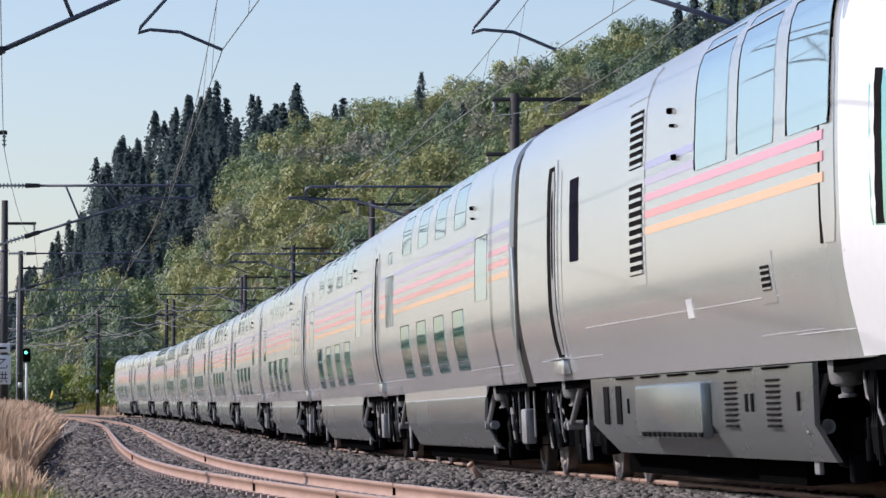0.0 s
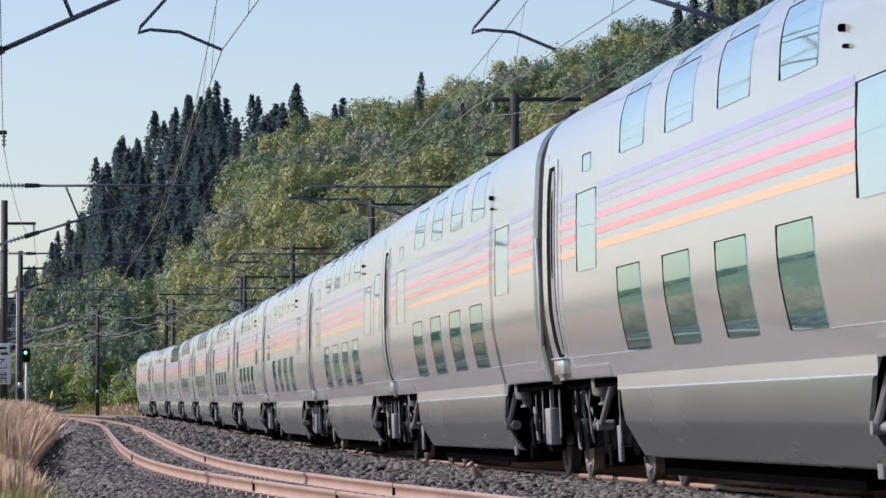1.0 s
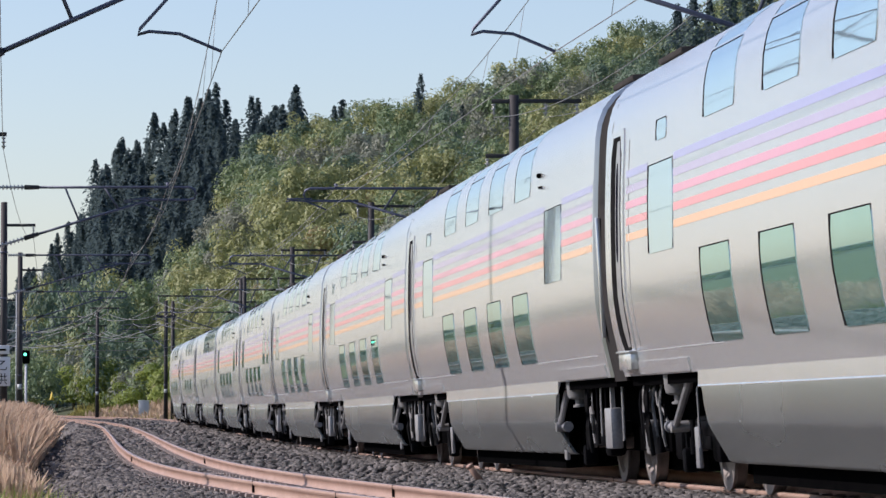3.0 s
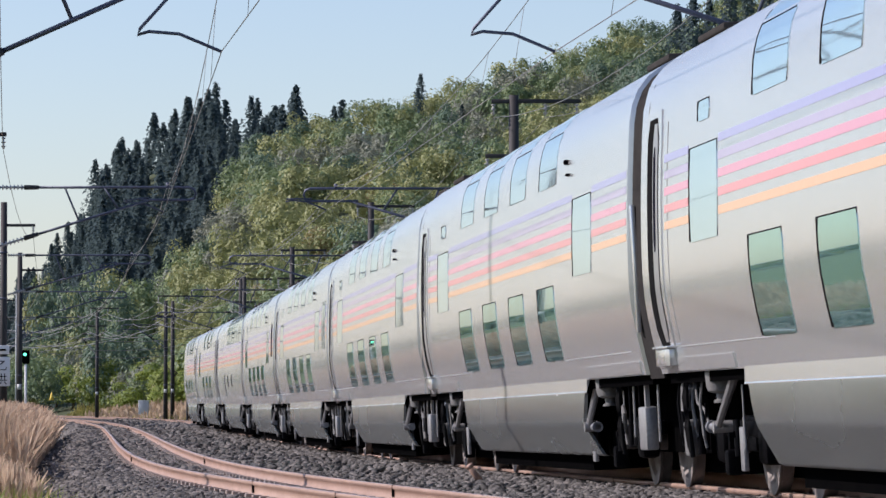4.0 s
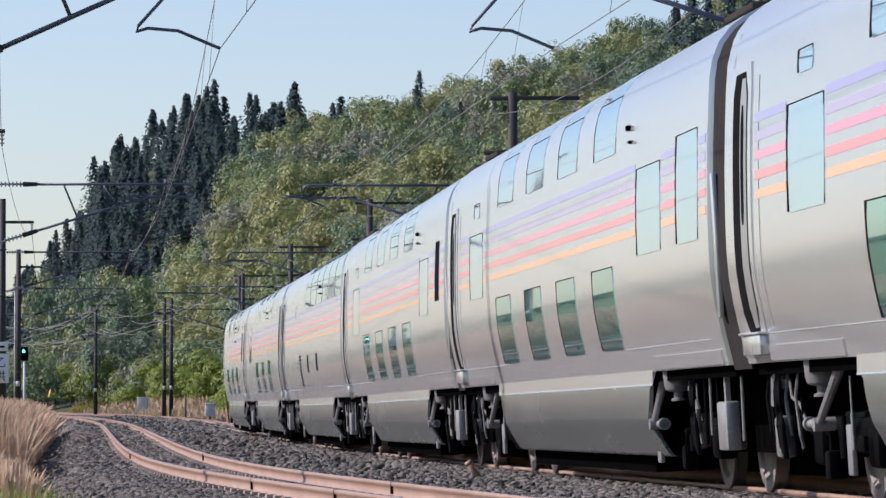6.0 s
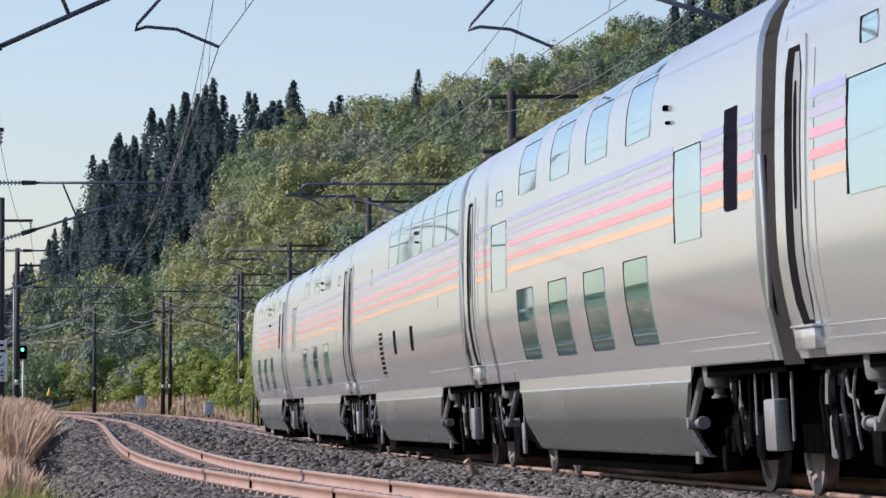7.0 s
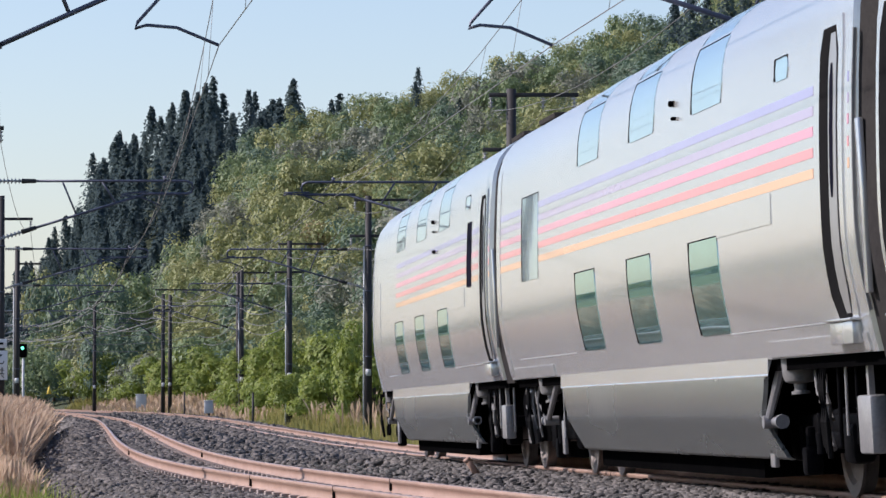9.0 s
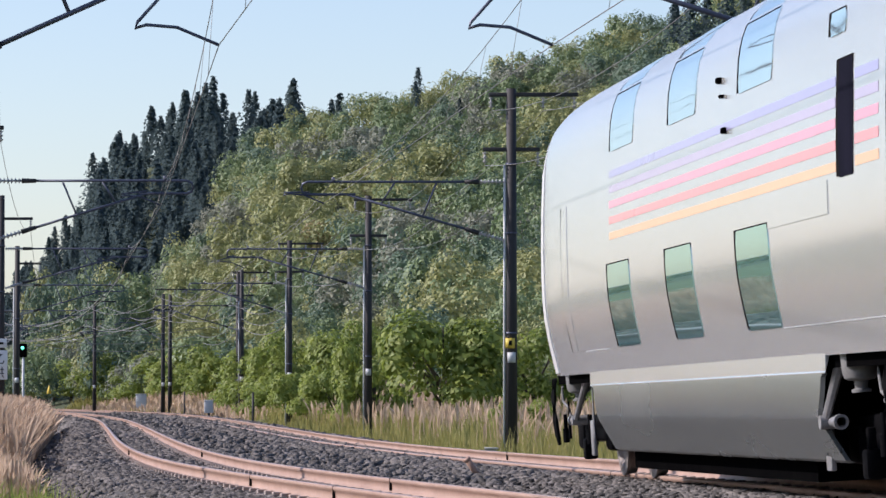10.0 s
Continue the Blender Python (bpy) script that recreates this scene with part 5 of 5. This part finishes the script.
# -- small things beside the line --
def signal():
    root = tagged(new("railway_signal"), "dark colour-light signal on a thin post, green lit", "signal")
    x, y = -15.9, 152
    z = terrain(x, y)
    part("post", rod(bmesh.new(), (x, y, z), (x, y, 2.5), 0.05, seg=10), M_BOX, root)
    part("head", box(bmesh.new(), x - 0.14, x + 0.14, y - 0.1, y + 0.1, 2.42, 2.95, 0.06), M_DARK, root)
    m = bpy.data.materials.new("green_lens")
    m.use_nodes = True
    b = m.node_tree.nodes["Principled BSDF"]
    b.inputs["Base Color"].default_value = rgb(0.02, 0.3, 0.16)
    b.inputs["Emission Color"].default_value = rgb(0.1, 1.0, 0.55)
    b.inputs["Emission Strength"].default_value = 2.5
    part("lens", rod(bmesh.new(), (x - 0.02, y - 0.1, 2.78), (x - 0.02, y - 0.125, 2.78), 0.06, seg=14), m, root, "glowing green lens")
    bm = bmesh.new()
    tube(bm, [(x - 0.1, y - 0.16, 2.78), (x - 0.08, y - 0.16, 2.85), (x, y - 0.16, 2.88), (x + 0.06, y - 0.16, 2.85)], 0.012, 5)
    part("hood", bm, M_DARK, root)


def station_sign():
    x, y = LEFT_POLES[2]
    root = tagged(new("station_sign"), "white board with two black characters on the pole", "sign")
    yy = y - 0.2
    part("board", box(bmesh.new(), x - 0.36, x + 0.27, yy - 0.02, yy, 1.55, 2.62, 0.01), M_WHITE, root)
    part("small_plate", box(bmesh.new(), x - 0.36, x + 0.24, yy - 0.02, yy, 2.72, 3.05, 0.01), M_WHITE, root)
    part("plate_bar", box(bmesh.new(), x - 0.2, x + 0.12, yy - 0.03, yy - 0.022, 2.84, 2.92), M_FLAT_BLACK, root)
    for ch, z in (("\u4e59", 2.12), ("\u4f9b", 1.62)):
        cu = bpy.data.curves.new("character", "FONT")
        cu.body, cu.size, cu.align_x, cu.extrude = ch, 0.44, "CENTER", 0.002
        cu.materials.append(M_FLAT_BLACK)
        ob = new("character", cu)
        ob.parent = root
        ob.matrix_local = pose(x - 0.045, yy - 0.026, z + 0.03, 90, 0, 0)


def cabinet(x, y, w, h, z0, label):
    root = tagged(new("equipment_cabinet"), label, "cabinet")
    z = terrain(x, y)
    part("housing", box(bmesh.new(), x - w / 2, x + w / 2, y - w / 2, y + w / 2, z + z0, z + z0 + h, 0.03), M_BOX, root)
    part("lid", box(bmesh.new(), x - w / 2 - 0.03, x + w / 2 + 0.03, y - w / 2 - 0.03, y + w / 2 + 0.03, z + z0 + h, z + z0 + h + 0.05, 0.015), M_WHITE, root)
    part("post", rod(bmesh.new(), (x, y, z - 0.1), (x, y, z + z0 + 0.02), 0.06, seg=8), M_POLE, root)


def marker_post(x, y, h, r=0.06):
    root = tagged(new("marker_post"), "weathered dark wooden post in the weeds", "post", group="posts in the weeds")
    z = terrain(x, y)
    part("shaft", rod(bmesh.new(), (x, y, z - 0.1), (x, y, z + h), r, r * 0.85, 8), M_POLE, root)
    part("cap", rod(bmesh.new(), (x, y, z + h), (x, y, z + h + 0.05), r * 0.95, r * 0.3, 8), M_POLE, root)


def rust_stake():
    p = Vector((0.46, 50.0, -0.19))
    root = tagged(new("rail_stake"), "rusty stub of bar leaning in the ballast", "stake")
    part("bar", rod(bmesh.new(), p, p + Vector((-0.17, -0.06, 0.24)), 0.045, 0.04, 6), M_RAIL, root)
    part("collar", rod(bmesh.new(), p + Vector((-0.15, -0.053, 0.21)), p + Vector((-0.172, -0.061, 0.245)), 0.05, seg=6), M_RAIL, root)


def ballast_box(y, off, label="small black trackside box half sunk in ballast"):
    p = MAIN.point_y(y, off, -0.16)
    root = tagged(new("trackside_box"), label, "box", group="boxes in the ballast")
    part("case", box(bmesh.new(), p.x - 0.12, p.x + 0.12, p.y - 0.12, p.y + 0.12, p.z - 0.08, p.z + 0.14, 0.02), M_DARK, root)
    for dx in (-0.18, 0.17):
        part("lug", box(bmesh.new(), p.x + dx - 0.035, p.x + dx + 0.035, p.y - 0.05, p.y + 0.05, p.z - 0.05, p.z + 0.17, 0.01), M_DARK, root)


def rail_joints():
    """Narrow dark gaps between rail lengths, with two bolted plates."""
    bm = bmesh.new()
    box(bm, -0.036, 0.036, -0.008, 0.008, -0.12, 0.002)
    gap = bpy.data.meshes.new("rail_joint")
    bm.to_mesh(gap)
    bm.free()
    gap.materials.append(M_FLAT_BLACK)
    for track, root, spots in ((SIDE, side_track, ((0.565, 42.5), (-0.565, 40.2), (0.565, 67.5), (-0.565, 65.2), (0.565, 36.5))), (MAIN, main_track, ((0.565, 70.0), (-0.565, 64.0), (0.565, 44.0)))):
        for side, y in spots:
            ob = new("rail_joint", gap)
            ob.parent = root
            ey = (track.point_y(y + 0.3, side) - track.point_y(y - 0.3, side)).normalized()
            ex = ey.cross(Vector((0, 0, 1))).normalized()
            ob.matrix_local = Matrix.Translation(track.point_y(y, side)) @ Matrix((ex, ey, ex.cross(ey))).transposed().to_4x4()


def red_stake():
    root = tagged(new("short_stake"), "short dark red stake standing in dry grass", "stake")
    x, y = -7.75, 74.0
    part("shaft", box(bmesh.new(), x - 0.055, x + 0.055, y - 0.05, y + 0.05, -0.85, -0.14, 0.012), M_REDPOST, root)
    part("cap", box(bmesh.new(), x - 0.062, x + 0.062, y - 0.056, y + 0.056, -0.14, -0.11, 0.01), M_FLAT_BLACK, root)


def yellow_marker():
    root = tagged(new("warning_marker"), "small yellow triangular marker on a thin post", "marker")
    x, y = -31.6, 322.0
    z = terrain(x, y)
    part("post", rod(bmesh.new(), (x, y, z - 0.1), (x, y, z + 1.6), 0.03, seg=6), M_POLE, root)
    part("plate", rod(bmesh.new(), (x, y, 1.35), (x, y, 2.0), 0.2, 0.03, 4), M_YELLOW, root)


def concrete_block(x, y):
    root = tagged(new("concrete_block"), "weathered concrete cable pit block beside the pole", "block")
    z = terrain(x, y)
    part("pit", box(bmesh.new(), x - 0.14, x + 0.14, y - 0.2, y + 0.2, z - 0.1, z + 0.38, 0.03), M_CONCRETE, root)
    part("cover", box(bmesh.new(), x - 0.16, x + 0.16, y - 0.22, y + 0.22, z + 0.38, z + 0.43, 0.012), M_CONCRETE, root)


red_stake()
yellow_marker()
concrete_block(1.12, 93.0)
signal()
station_sign()
cabinet(-22.4, 298, 0.75, 1.3, 0.5, "grey metal equipment cabinet in the weeds")
cabinet(-13.3, 228, 0.5, 0.7, 0.95, "pale metal relay box on a post in the weeds")
marker_post(-16.1, 250, 2.2)
marker_post(-8.9, 188, 1.9)
rust_stake()
ballast_box(76, 2.35)
rail_joints()


motions()
